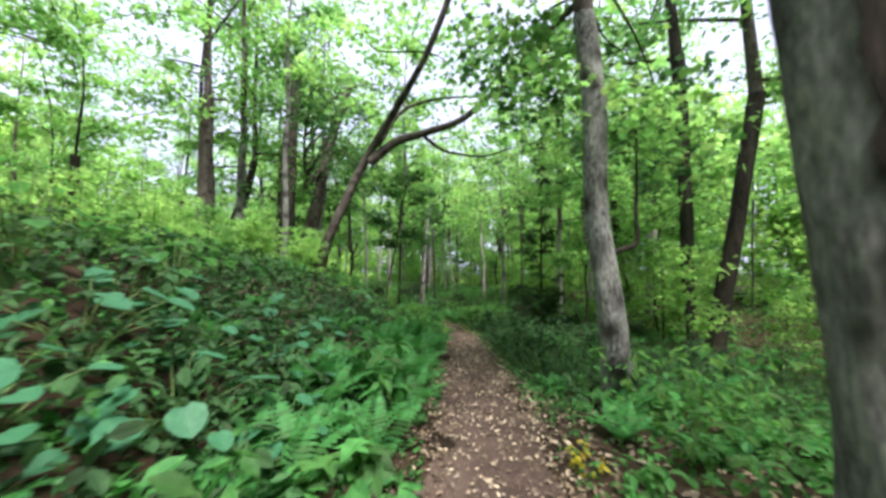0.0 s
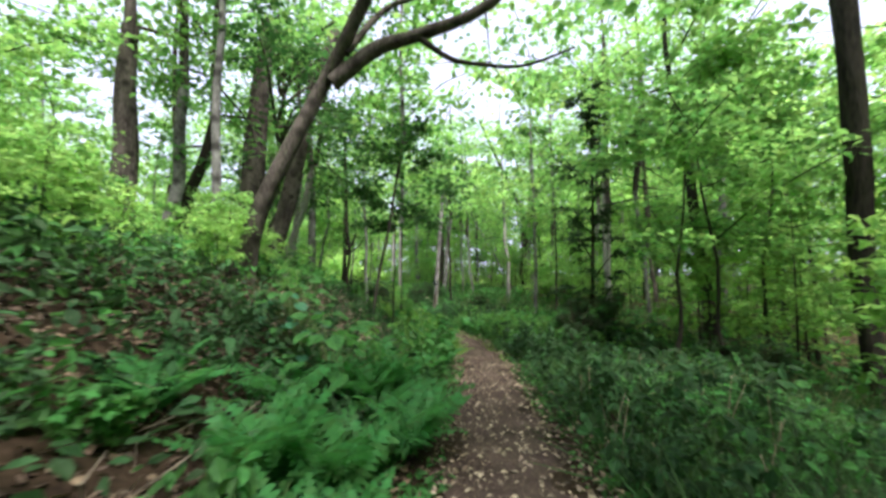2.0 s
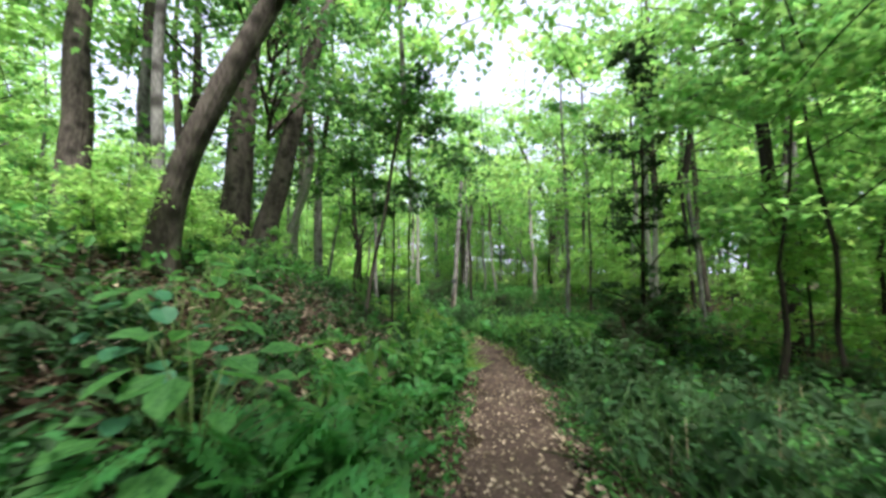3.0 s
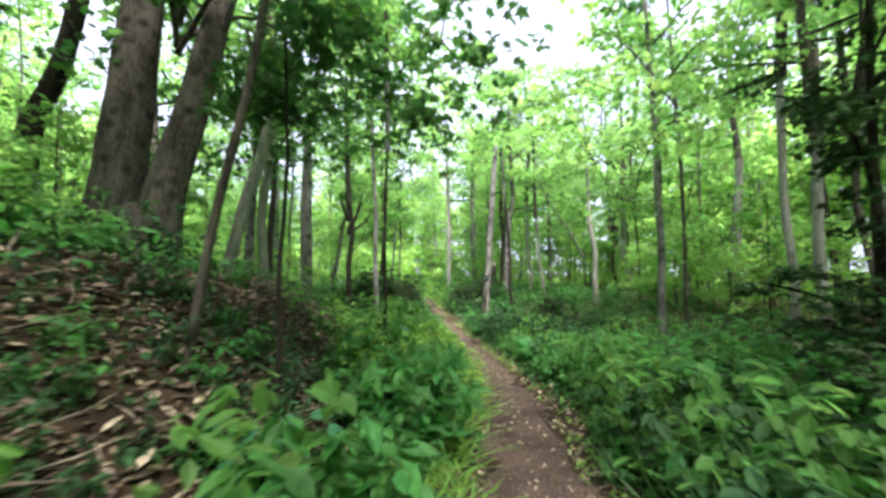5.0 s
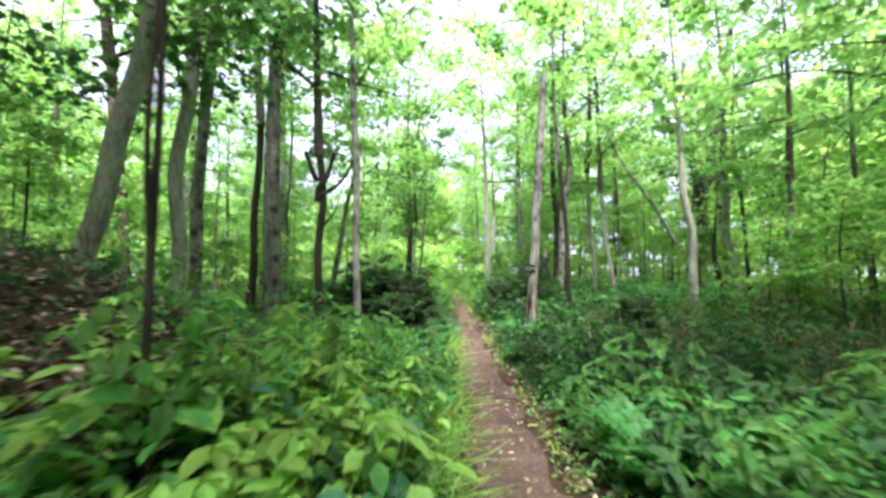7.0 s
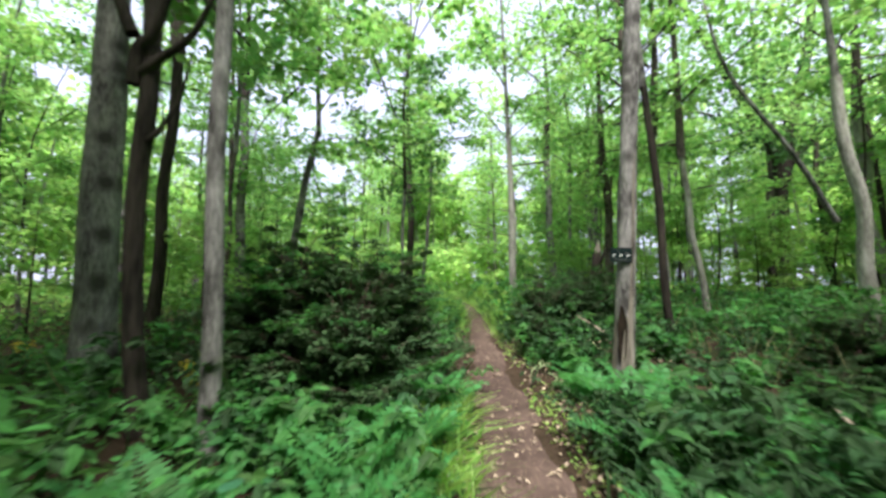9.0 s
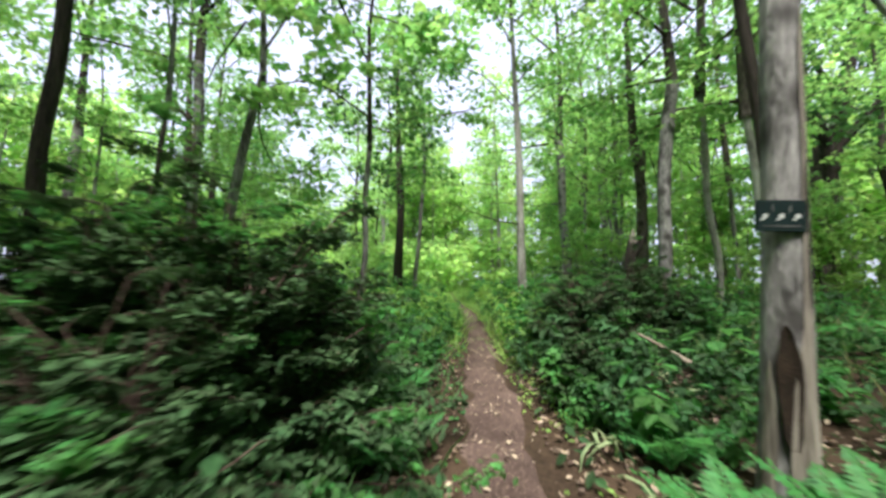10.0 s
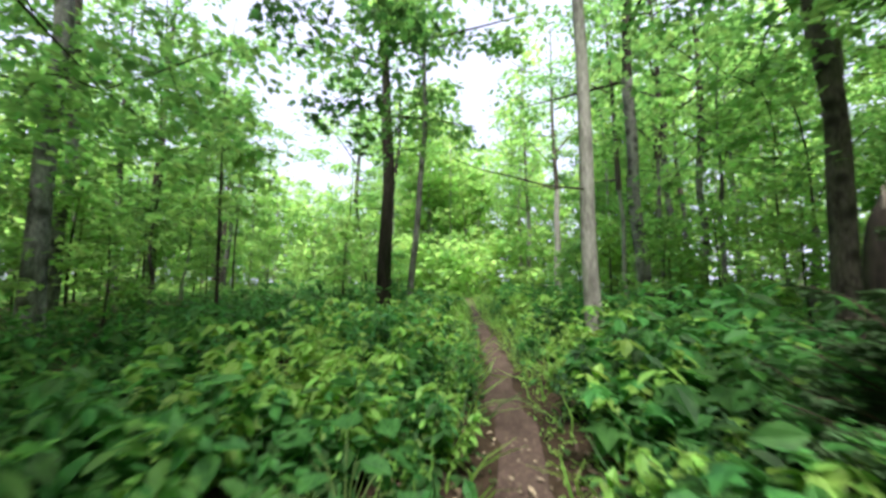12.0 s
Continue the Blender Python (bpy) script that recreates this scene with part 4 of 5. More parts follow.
def sapling_meshes(seed, h, mat):
    r = np.random.default_rng(seed)
    line = curve_points([(0, 0, -0.05), (r.normal(0, 0.06), r.normal(0, 0.06), h * 0.5), (r.normal(0, 0.15), r.normal(0, 0.15), h)], 8)
    bits = [tube(line, np.linspace(0.02 + h * 0.004, 0.006, 9), 6)]
    cs, rs = [], []
    for i in range(int(h * 4.5)):
        u = r.uniform(0.3, 1.0)
        p = np.array(line[min(8, int(u * 8))])
        a = i * 2.4
        reach = (1.15 - u * 0.75) * h * 0.33 * r.uniform(0.6, 1.2)
        tip = p + np.array([math.cos(a) * reach, math.sin(a) * reach, 0.12 * reach + r.normal(0, 0.06)])
        bits.append(tube([p, (p + tip) / 2 + np.array([0, 0, 0.05]), tip], [0.009, 0.006, 0.003], 4))
        cs += [tip, p * 0.35 + tip * 0.65]
        rs += [0.36, 0.3]
    pl, tu, sz = spray_leaves(r, cs, rs, 24, 0.3, 0.14, 0.5, 0.3)
    return mesh_from("stem", *merge(bits), M_BARK_DARK), scatter("foliage", LEAF_STAR, pl, tu, sz, mat)


SAPLINGS = [sapling_meshes(31, 3.4, M_YOUNG), sapling_meshes(32, 2.6, M_YOUNG), sapling_meshes(33, 4.2, M_YOUNG), sapling_meshes(34, 3.0, M_LEAF)]


def sapling(x, y, k, scale, turn):
    ob = thing("sapling", x, y, "young broadleaf sapling with layered bright green leaves", "sapling", "saplings in the understorey", turn=turn, scale=scale)
    tagged(part("stem", SAPLINGS[k][0], ob), kind="stuff")
    part("foliage", SAPLINGS[k][1], ob)


for x, y, sc in ((-4.2, 8.6, 0.75), (-5.0, 9.3, 0.83), (-3.3, 9.4, 0.63), (-5.8, 8.4, 0.90), (-3.7, 7.6, 0.63), (-5.2, 6.9, 0.75), (-6.4, 7.4, 0.6), (-4.6, 5.6, 0.75), (-3.6, 5.0, 0.42), (-5.4, 4.4, 0.55),
                 (-4.2, 3.4, 0.5), (-3.3, 3.9, 0.4), (-5.6, 2.8, 0.55), (-2.6, 9.9, 0.4), (-6.8, 10.0, 0.6), (-7.4, 5.6, 0.6), (-6.6, 19.2, 0.5), (-7.4, 17.2, 0.5)):
    sapling(x, y, rnd.randrange(4), sc * 0.55, rnd.uniform(0, 6))
count = 0
for k in range(46):
    y = rnd.uniform(3.5, 13)
    x = float(np.interp(y, TY, TX)) - rnd.uniform(3.4, 7.5)
    sapling(x, y, rnd.randrange(4), rnd.uniform(0.22, 0.4), rnd.uniform(0, 6))
while count < 150:
    x, y = rnd.uniform(-24, 16), rnd.uniform(4, 50)
    s = float(side(x, y))
    near = 4.2 if y < 46 else 1.5
    if abs(s) < near or abs(s) > 18 or (-5 < s < 0 and 4 < y < 18) or (-13 < s < 0 and 2 < y < 15) or (0 < s < 5.5 and y < 12) or (0 < s < 9 and 17 < y < 34) or (opening(x, y) and rnd.random() < 0.6):
        continue
    count += 1
    sapling(x, y, rnd.randrange(4), rnd.uniform(0.65, 1.25), rnd.uniform(0, 6))


# Far woods closing the view on all sides: trunks and layered crowns, with sky between them.
frng = np.random.default_rng(81)
clumps, spans, boles, stood = [], [], [], 0
while stood < 500:
    x, y = frng.uniform(-75, 75), frng.uniform(-45, 110)
    s = float(side(x, np.clip(y, 0, 50)))
    away = max(abs(s) - 21, y - 55, -14 - y)
    if away < 0 or away > 19 or (opening(x, y) and frng.uniform() < 0.35):
        continue
    stood += 1
    z0 = hz(x, y)
    top = frng.uniform(10, 22) * (0.75 if opening(x, y) else 1.0)
    low = frng.uniform(0.12, 0.42) * top
    wide = frng.uniform(1.8, 3.6)
    boles.append(tube(curve_points([(x, y, z0 - 0.2), (x + frng.normal(0, 0.2), y, z0 + low), (x + frng.normal(0, 0.5), y + frng.normal(0, 0.3), z0 + top * 0.9)], 5), np.linspace(frng.uniform(0.1, 0.24), 0.03, 6), 6))
    for i in range(int(30 + wide * 8)):
        u = frng.uniform(0, 1)
        r = wide * (0.35 + 0.65 * math.sin(math.pi * (0.12 + 0.8 * u))) * math.sqrt(frng.uniform(0, 1))
        a = frng.uniform(0, 6.28)
        clumps.append((x + math.cos(a) * r, y + math.sin(a) * r, z0 + low + (top - low) * u))
        spans.append(frng.uniform(0.6, 1.3))
for i in range(12000):
    x, y = frng.uniform(-60, 60), frng.uniform(-30, 95)
    if 0 < max(abs(float(side(x, np.clip(y, 0, 50)))) - 19, y - 50, -12 - y) < 16:
        clumps.append((x, y, hz(x, y) + 5.0 * frng.uniform(0, 1) ** 1.3))
        spans.append(frng.uniform(0.7, 1.4))
for i in range(420):
    y = frng.uniform(48, 62)
    x = float(np.interp(y, TY, TX)) + frng.normal(0, 6)
    clumps.append((x, y, hz(x, y) + 4.5 * frng.uniform(0, 1) ** 1.3))
    spans.append(frng.uniform(0.7, 1.3))
pl, tu, sz = spray_leaves(frng, clumps, spans, 20, 0.22, 0.48, 0.4)
tagged(new("far_woods", scatter("far_woods", LEAF_DIAMOND, pl, tu, sz, M_YOUNG)), "dense green foliage of the woods far behind", "woods", kind="stuff")
tagged(new("far_trunks", mesh_from("far_trunks", *merge(boles), M_BARK_PALE)), "slim grey trunks of the woods far behind", "woods", kind="stuff")

# ---------------------------------------------------------------- undergrowth


def frond_mesh(seed, length, pairs=17):
    """One arching fern frond with toothed leaflets, growing along +y from the origin."""
    r = random.Random(seed)
    verts, faces = [], []
    spine = []
    for i in range(pairs + 1):
        u = i / pairs
        spine.append(Vector((r.gauss(0, 0.004), length * (u * 0.88), length * (0.62 * u - 0.55 * u * u))))
    for i in range(pairs):
        a, b = spine[i], spine[i + 1]
        o = len(verts)
        w = 0.004 * (1 - i / pairs) + 0.0012
        verts += [a + Vector((-w, 0, 0)), a + Vector((w, 0, 0)), b + Vector((w * 0.9, 0, 0)), b + Vector((-w * 0.9, 0, 0))]
        faces.append((o, o + 1, o + 2, o + 3))
        u = i / pairs
        reach = length * 0.23 * math.sin(math.pi * min(1, 0.13 + 0.87 * u) ** 0.85) * (1 - u * 0.12) + 0.008
        if u < 0.1:
            continue
        for sgn in (-1, 1):
            tip = a + Vector((sgn * reach, reach * 0.28, -0.12 * reach + r.gauss(0, 0.006)))
            broad = length / pairs * 0.5
            o = len(verts)
            q1, q2 = a.lerp(tip, 0.35), a.lerp(tip, 0.7)
            verts += [a, q1 + Vector((0, broad, 0.006)), q2 + Vector((0, broad * 0.75, 0.003)), tip, q2 + Vector((0, -broad * 0.7, 0.003)), q1 + Vector((0, -broad * 0.9, 0.006))]
            faces += [(o, o + 1, o + 5), (o + 1, o + 2, o + 4, o + 5), (o + 2, o + 3, o + 4)]
    return mesh_from("frond", verts, faces, M_FERN, True)


FRONDS = [frond_mesh(s, 0.62) for s in (1, 2, 3)]


def fern(x, y, size, seed, fronds=9, up=30):
    r = random.Random(seed)
    ob = thing("fern", x, y, "green fern with arching feathery fronds beside the path", "fern", "ferns along the path", scale=size)
    for i in range(fronds):
        a = 360 / fronds * i + r.uniform(-14, 14)
        part("frond", FRONDS[r.randrange(3)], ob, m=pose(0, 0, 0, 0, 0, a) @ pose(0, 0, 0, up + r.uniform(-14, 14), r.uniform(-12, 12), 0) @ Matrix.Scale(r.uniform(0.8, 1.15), 4))
    return ob


# Named ferns where they stand along the path.
for k, (s0, y, size) in enumerate(((-0.95, 2.9, 1.15), (-0.85, 3.9, 1.2), (-1.5, 3.3, 1.1), (-0.95, 4.9, 1.25), (-1.7, 4.5, 1.0), (-0.9, 5.9, 1.0), (-1.3, 2.2, 1.1), (-0.8, 7.3, 1.25), (-1.25, 7.8, 1.2),
                                    (-1.9, 7.2, 1.1), (-0.95, 8.6, 1.1), (-2.3, 6.4, 1.0), (-0.95, 13.9, 1.25), (-1.35, 14.3, 1.1), (-0.8, 14.8, 1.0), (-0.9, 10.2, 0.9), (-0.85, 11.4, 1.0),
                                    (0.95, 23.2, 1.1), (1.3, 23.9, 1.2), (1.0, 24.5, 1.0), (1.7, 23.3, 1.25), (2.3, 23.9, 1.1), (0.75, 22.1, 1.0), (1.5, 22.3, 1.2), (1.2, 25.4, 1.0), (1.9, 24.9, 1.1),
                                    (-0.8, 22.6, 1.0), (-0.75, 23.5, 1.0), (-0.85, 21.8, 0.9), (1.25, 3.6, 0.8), (1.0, 5.0, 0.7), (1.5, 4.1, 0.8), (-0.9, 24.6, 1.0), (-1.0, 25.6, 1.0), (1.58, 24.75, 0.95), (1.9, 24.9, 0.9), (1.25, 24.55, 0.85))):
    fern(float(np.interp(y, TY, TX)) + s0, y, size, 100 + k, 9 + k % 4)
for k in range(60):
    y = rnd.uniform(1, 30)
    s0 = rnd.choice((-1, 1)) * rnd.uniform(1.0, 3.4)
    if (s0 < -1.9 and 5 < y < 17) or (s0 > 0 and 6 < y < 20):
        continue
    fern(float(np.interp(y, TY, TX)) + s0, y, rnd.uniform(0.6, 1.1), 300 + k, 7 + k % 4)

for k in range(37):
    y = rnd.uniform(14, 22) if k < 30 else rnd.uniform(20.5, 26)
    s0 = rnd.uniform(0.75, 2.6) if k < 30 else rnd.uniform(-2.4, -0.7)
    if k < 8 or k >= 30:
        fern(float(np.interp(y, TY, TX)) + s0, y, rnd.uniform(0.9, 1.3), 400 + k, 8 + k % 4, 38)

for k, (x, y, size) in enumerate(((-0.85, 3.85, 1.25), (-1.2, 3.55, 1.1), (-0.55, 4.25, 1.1), (-0.62, 5.0, 1.0), (-0.6, 5.6, 0.95), (-0.95, 6.2, 1.3), (-0.62, 6.3, 1.15), (-0.66, 8.3, 1.3), (-0.9, 8.0, 1.25), (-0.6, 8.9, 1.0), (-1.0, 9.6, 1.1),
                                     (-0.83, 14.83, 1.35), (-0.59, 15.32, 1.25), (-1.35, 15.31, 1.1), (-1.76, 15.15, 1.1))):
    fern(x, y, size, 450 + k, 9 + k % 3, 52)

# Low shrub with big round leaves on the bank at the start.
ROUND_LEAF = mesh_from("leaf", *LEAF_ROUND, M_ROUND, True)


# Lime copy of the oval leaf: bright light put into its colour.
LIT_LIME_LEAF = mesh_from("leaf", [(px * 1.5, py, pz) for px, py, pz in LEAF_OVAL[0]], LEAF_OVAL[1], M_LIME, True)
OVAL_LEAF = mesh_from("leaf", [(px * 1.5, py, pz) for px, py, pz in LEAF_OVAL[0]], LEAF_OVAL[1], M_HERB, True)


def big_leaf_shrub(x, y, seed, leaves, spread, tall, size, leaf=ROUND_LEAF, words="low shrub with large round bluish green leaves"):
    r = random.Random(seed)
    ob = thing("round_leaved_shrub", x, y, words, "shrub", "round-leaved shrubs on the bank")
    stems = []
    for i in range(leaves):
        a = i * 2.4 + r.uniform(-0.4, 0.4)
        d = spread * math.sqrt((i + 0.5) / leaves)
        z = tall * (1 - 0.55 * (d / spread) ** 2) * r.uniform(0.75, 1.1)
        tip = Vector((math.cos(a) * d, math.sin(a) * d, z))
        stems.append(tube([(0, 0, -0.02), tip * 0.5 + Vector((0, 0, z * 0.22)), tip], [0.006, 0.005, 0.003], 5))
        part("leaf", leaf, ob, m=Matrix.Translation(tip) @ pose(0, 0, 0, 0, 0, math.degrees(a) - 90) @ pose(0, 0, 0, r.uniform(-35, 5), r.uniform(-16, 16), 0) @ Matrix.Scale(size * r.uniform(0.7, 1.2), 4))
    tagged(part("stalk", mesh_from("stalk", *merge(stems), M_STEM), ob), kind="stuff")


for k, (x, y, n, sp, ta, si) in enumerate(((-1.55, 2.2, 16, 0.55, 0.5, 0.17), (-1.1, 2.65, 12, 0.4, 0.4, 0.15), (-2.2, 2.3, 16, 0.6, 0.55, 0.18), (-1.9, 1.5, 14, 0.5, 0.5, 0.17), (-2.6, 3.1, 14, 0.55, 0.5, 0.16),
                                           (-1.5, 3.7, 14, 0.5, 0.4, 0.15), (-1.75, 4.6, 16, 0.5, 0.42, 0.18), (-2.2, 5.1, 12, 0.5, 0.4, 0.16), (-1.2, 4.2, 10, 0.4, 0.35, 0.13), (-1.95, 3.0, 12, 0.45, 0.45, 0.15),
                                           (-0.75, 12.6, 14, 0.4, 0.32, 0.13), (-1.2, 13.0, 14, 0.45, 0.34, 0.13), (-1.9, 8.3, 14, 0.45, 0.75, 0.13), (-1.6, 8.0, 12, 0.4, 0.62, 0.12), (-1.0, 16.6, 16, 0.5, 0.5, 0.14),
                                           (-1.4, 17.4, 16, 0.5, 0.55, 0.14), (-1.9, 17.0, 14, 0.5, 0.5, 0.14), (-1.7, 18.6, 16, 0.55, 0.6, 0.13), (-2.4, 18.2, 14, 0.5, 0.5, 0.13), (-2.3, 20.6, 14, 0.5, 0.5, 0.12),
                                           (-3.0, 21.0, 14, 0.5, 0.5, 0.12))):
    big_leaf_shrub(x, y, 500 + k, n, sp, ta, si)

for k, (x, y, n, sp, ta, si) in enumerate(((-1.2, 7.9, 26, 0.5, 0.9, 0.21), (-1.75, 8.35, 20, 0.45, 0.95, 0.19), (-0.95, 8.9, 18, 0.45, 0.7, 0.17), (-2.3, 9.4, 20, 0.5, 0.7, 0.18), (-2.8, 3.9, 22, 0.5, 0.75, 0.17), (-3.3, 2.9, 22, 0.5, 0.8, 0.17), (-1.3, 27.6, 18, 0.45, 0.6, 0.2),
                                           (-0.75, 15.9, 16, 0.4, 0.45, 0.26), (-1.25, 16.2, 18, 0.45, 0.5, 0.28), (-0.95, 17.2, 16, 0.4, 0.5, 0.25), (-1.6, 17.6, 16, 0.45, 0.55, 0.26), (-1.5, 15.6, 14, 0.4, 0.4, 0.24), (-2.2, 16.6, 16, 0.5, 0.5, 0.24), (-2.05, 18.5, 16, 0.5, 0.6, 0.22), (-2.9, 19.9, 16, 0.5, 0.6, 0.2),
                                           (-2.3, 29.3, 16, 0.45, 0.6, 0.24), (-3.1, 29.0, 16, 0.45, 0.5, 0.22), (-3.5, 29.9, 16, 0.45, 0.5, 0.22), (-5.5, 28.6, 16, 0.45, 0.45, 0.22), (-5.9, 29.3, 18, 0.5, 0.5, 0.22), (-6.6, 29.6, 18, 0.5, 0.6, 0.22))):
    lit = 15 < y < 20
    big_leaf_shrub(x, y, 560 + k, n, sp, ta, si, LIT_LIME_LEAF if lit else OVAL_LEAF, "upright shrub with broad oval brightly lit yellowish green leaves" if lit else "upright shrub with broad oval green leaves")


def plant_mesh(name, seed, tall, spread, leaves, leaf, size, mat, droop=0.4):
    """Stems and leaves of a leafy herb clump."""
    r = np.random.default_rng(seed)
    stems, places, yaws = [], [], []
    ns = max(3, leaves // 14)
    for i in range(ns):
        a, d = r.uniform(0, 6.28), spread * math.sqrt(r.uniform(0, 1))
        top = np.array([math.cos(a) * d, math.sin(a) * d, tall * r.uniform(0.6, 1.05) * (1 - 0.3 * d / spread)])
        root = top * np.array([0.35, 0.35, 0])
        line = curve_points([tuple(root - np.array([0, 0, 0.03])), tuple((root + top) / 2 + r.normal(0, 0.03, 3)), tuple(top)], 5)
        stems.append(tube(line, np.linspace(0.006, 0.002, 6), 4))
        for k in range(leaves // ns):
            u = r.uniform(0.25, 1)
            places.append(np.array(line[min(5, int(u * 6))]) + r.normal(0, 0.02, 3))
            yaws.append(k * 2.4 + r.uniform(-0.5, 0.5))
    n = len(places)
    tu = turns_for(r, n, 0.35, np.array(yaws), droop)
    return mesh_from("stems", *merge(stems), M_STEM), scatter("foliage", leaf, np.array(places), tu, (size * r.uniform(0.6, 1.2, n))[:, None], mat)


HERBS = [plant_mesh("herb", 41, 0.55, 0.38, 110, LEAF_OVAL, 0.15, M_HERB), plant_mesh("herb", 42, 0.7, 0.42, 120, LEAF_OVAL, 0.16, M_HERB),
         plant_mesh("herb", 43, 0.45, 0.4, 110, LEAF_MAPLE, 0.12, M_HERB), plant_mesh("herb", 44, 0.75, 0.45, 130, LEAF_OVAL, 0.13, M_LIME),
         plant_mesh("herb", 45, 0.9, 0.5, 150, LEAF_OVAL, 0.12, M_LEAF_DEEP),
         plant_mesh("herb", 46, 0.7, 0.5, 70, LEAF_MAPLE, 0.22, M_HERB), plant_mesh("herb", 47, 0.85, 0.5, 150, LEAF_OVAL, 0.1, M_BRAMBLE),
         plant_mesh("shrub", 48, 1.2, 0.65, 210, LEAF_OVAL, 0.16, M_HERB)]
HERB_WORDS = ("leafy green woodland herb clump", "tall leafy green herb clump", "low green herb with lobed leaves", "yellowish green flowering herb clump", "dark green leafy shrub clump", "broad lobed-leaf green herb", "dark tangled bramble clump", "tall leafy green shrub clump")


def herb(x, y, k, scale, turn):
    ob = thing("herb_clump", x, y, HERB_WORDS[k], "plant", "herb clumps in the undergrowth", turn=turn, scale=scale)
    tagged(part("stalk", HERBS[k][0], ob), kind="stuff")
    part("foliage", HERBS[k][1], ob)


def herb_density(s, y):
    """How thick leafy herbs stand, by side of the path and how far along."""
    if s < 0:
        if y < 5:
            return 1.0
        if y < 15:
            return 0.9 if s > -1.5 else ((1.0 if y < 7 else 0.5) if s > -4.2 else 0.9)
        if y < 20:
            return 1.0 if s > -1.9 else (0.1 if s > -5.5 else 0.5)
        return 1.0
    if y < 3.5:
        return 1.0
    if y < 12:
        return 0.5
    if s > 1.5 and 21.5 < y < 28:
        return 0.4
    return 1.0


def copies_of(name, me, poses, mat):
    """One joined mesh of a plant's mesh at many poses."""
    v = np.empty(len(me.vertices) * 3)
    me.vertices.foreach_get("co", v)
    loops = np.empty(len(me.loops), np.int32)
    me.loops.foreach_get("vertex_index", loops)
    totals = np.empty(len(me.polygons), np.int32)
    me.polygons.foreach_get("loop_total", totals)
    v = np.c_[v.reshape(-1, 3), np.ones(len(me.vertices))]
    mats = np.array([[list(r) for r in p] for p in poses])
    allv = np.einsum("nij,vj->nvi", mats, v)[:, :, :3].reshape(-1, 3)
    alll = (loops[None, :] + (np.arange(len(poses)) * len(v))[:, None]).ravel()
    return new(name, quads_mesh(name, allv, alll, np.tile(totals, len(poses)), mat, False))


count = 0
rest = {k: [] for k in range(8)}
while count < 2300:
    y = rnd.triangular(0.5, 46, 22)
    reach = 3.6 if count < 1500 else 10.5
    s = rnd.choice((-1, 1)) * (float(np.interp(y, TY, TW)) + 0.28 + abs(rnd.gauss(0, 0.5)) * reach)
    if abs(s) > 14 or rnd.random() > herb_density(s, y):
        continue
    x = float(np.interp(y, TY, TX)) + s / (0.92 if y > 14 else 1.0)
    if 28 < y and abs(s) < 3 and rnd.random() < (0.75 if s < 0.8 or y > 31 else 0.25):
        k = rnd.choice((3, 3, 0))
    elif s < -4.2 and y < 17:
        k = rnd.choice((6, 6, 4, 2))
    elif -4.2 <= s < -1.5 and y < 15:
        k = rnd.choice((2, 6, 6, 6, 0))
    elif s > 0 and 4.5 < y < 13:
        k = 6
    elif 20.3 < y < 27.5:
        k = rnd.choice((6, 6, 6, 2, 0))
    elif s > 0 and y > 20:
        k = rnd.choice((0, 6, 2, 5, 6, 0))
    elif s > 0.9 and y > 12:
        k = rnd.choice((4, 6, 6, 2, 4, 0))
    elif -3.5 < s < 0 and 14.5 < y < 20:
        k = rnd.choice((3, 3, 3, 0, 4))
    else:
        k = rnd.choice((0, 0, 1, 2, 2, 4, 1))
    if (x + 1.45) ** 2 + (y - 24.7) ** 2 < 0.95 or (s < 0 and 20.8 < y < 27.5 and rnd.random() < 0.72):
        continue
    if abs(s) > 1.3 and rnd.random() < 0.13 and (y > 28 or (s > 0 and 14 < y < 20)):
        k = 7
    sc = rnd.uniform(0.5, 1.3) * (0.6 if abs(s) < 0.9 or (-4.2 < s < -1.5 and y < 15) else 1.0)
    if count < 300:
        herb(x, y, k, sc, rnd.uniform(0, 6.28))
    else:
        rest[k].append(Matrix.Translation((x, y, hz(x, y))) @ pose(0, 0, 0, 0, 0, rnd.uniform(0, 360)) @ Matrix.Scale(sc, 4))
    count += 1
for k in range(8):
    if not rest[k]:
        continue
    tagged(copies_of("undergrowth", HERBS[k][1], rest[k], HERBS[k][1].materials[0]), "thick undergrowth of " + HERB_WORDS[k] + "s", "undergrowth", kind="stuff")

# Dark hemlock bushes beside the path.


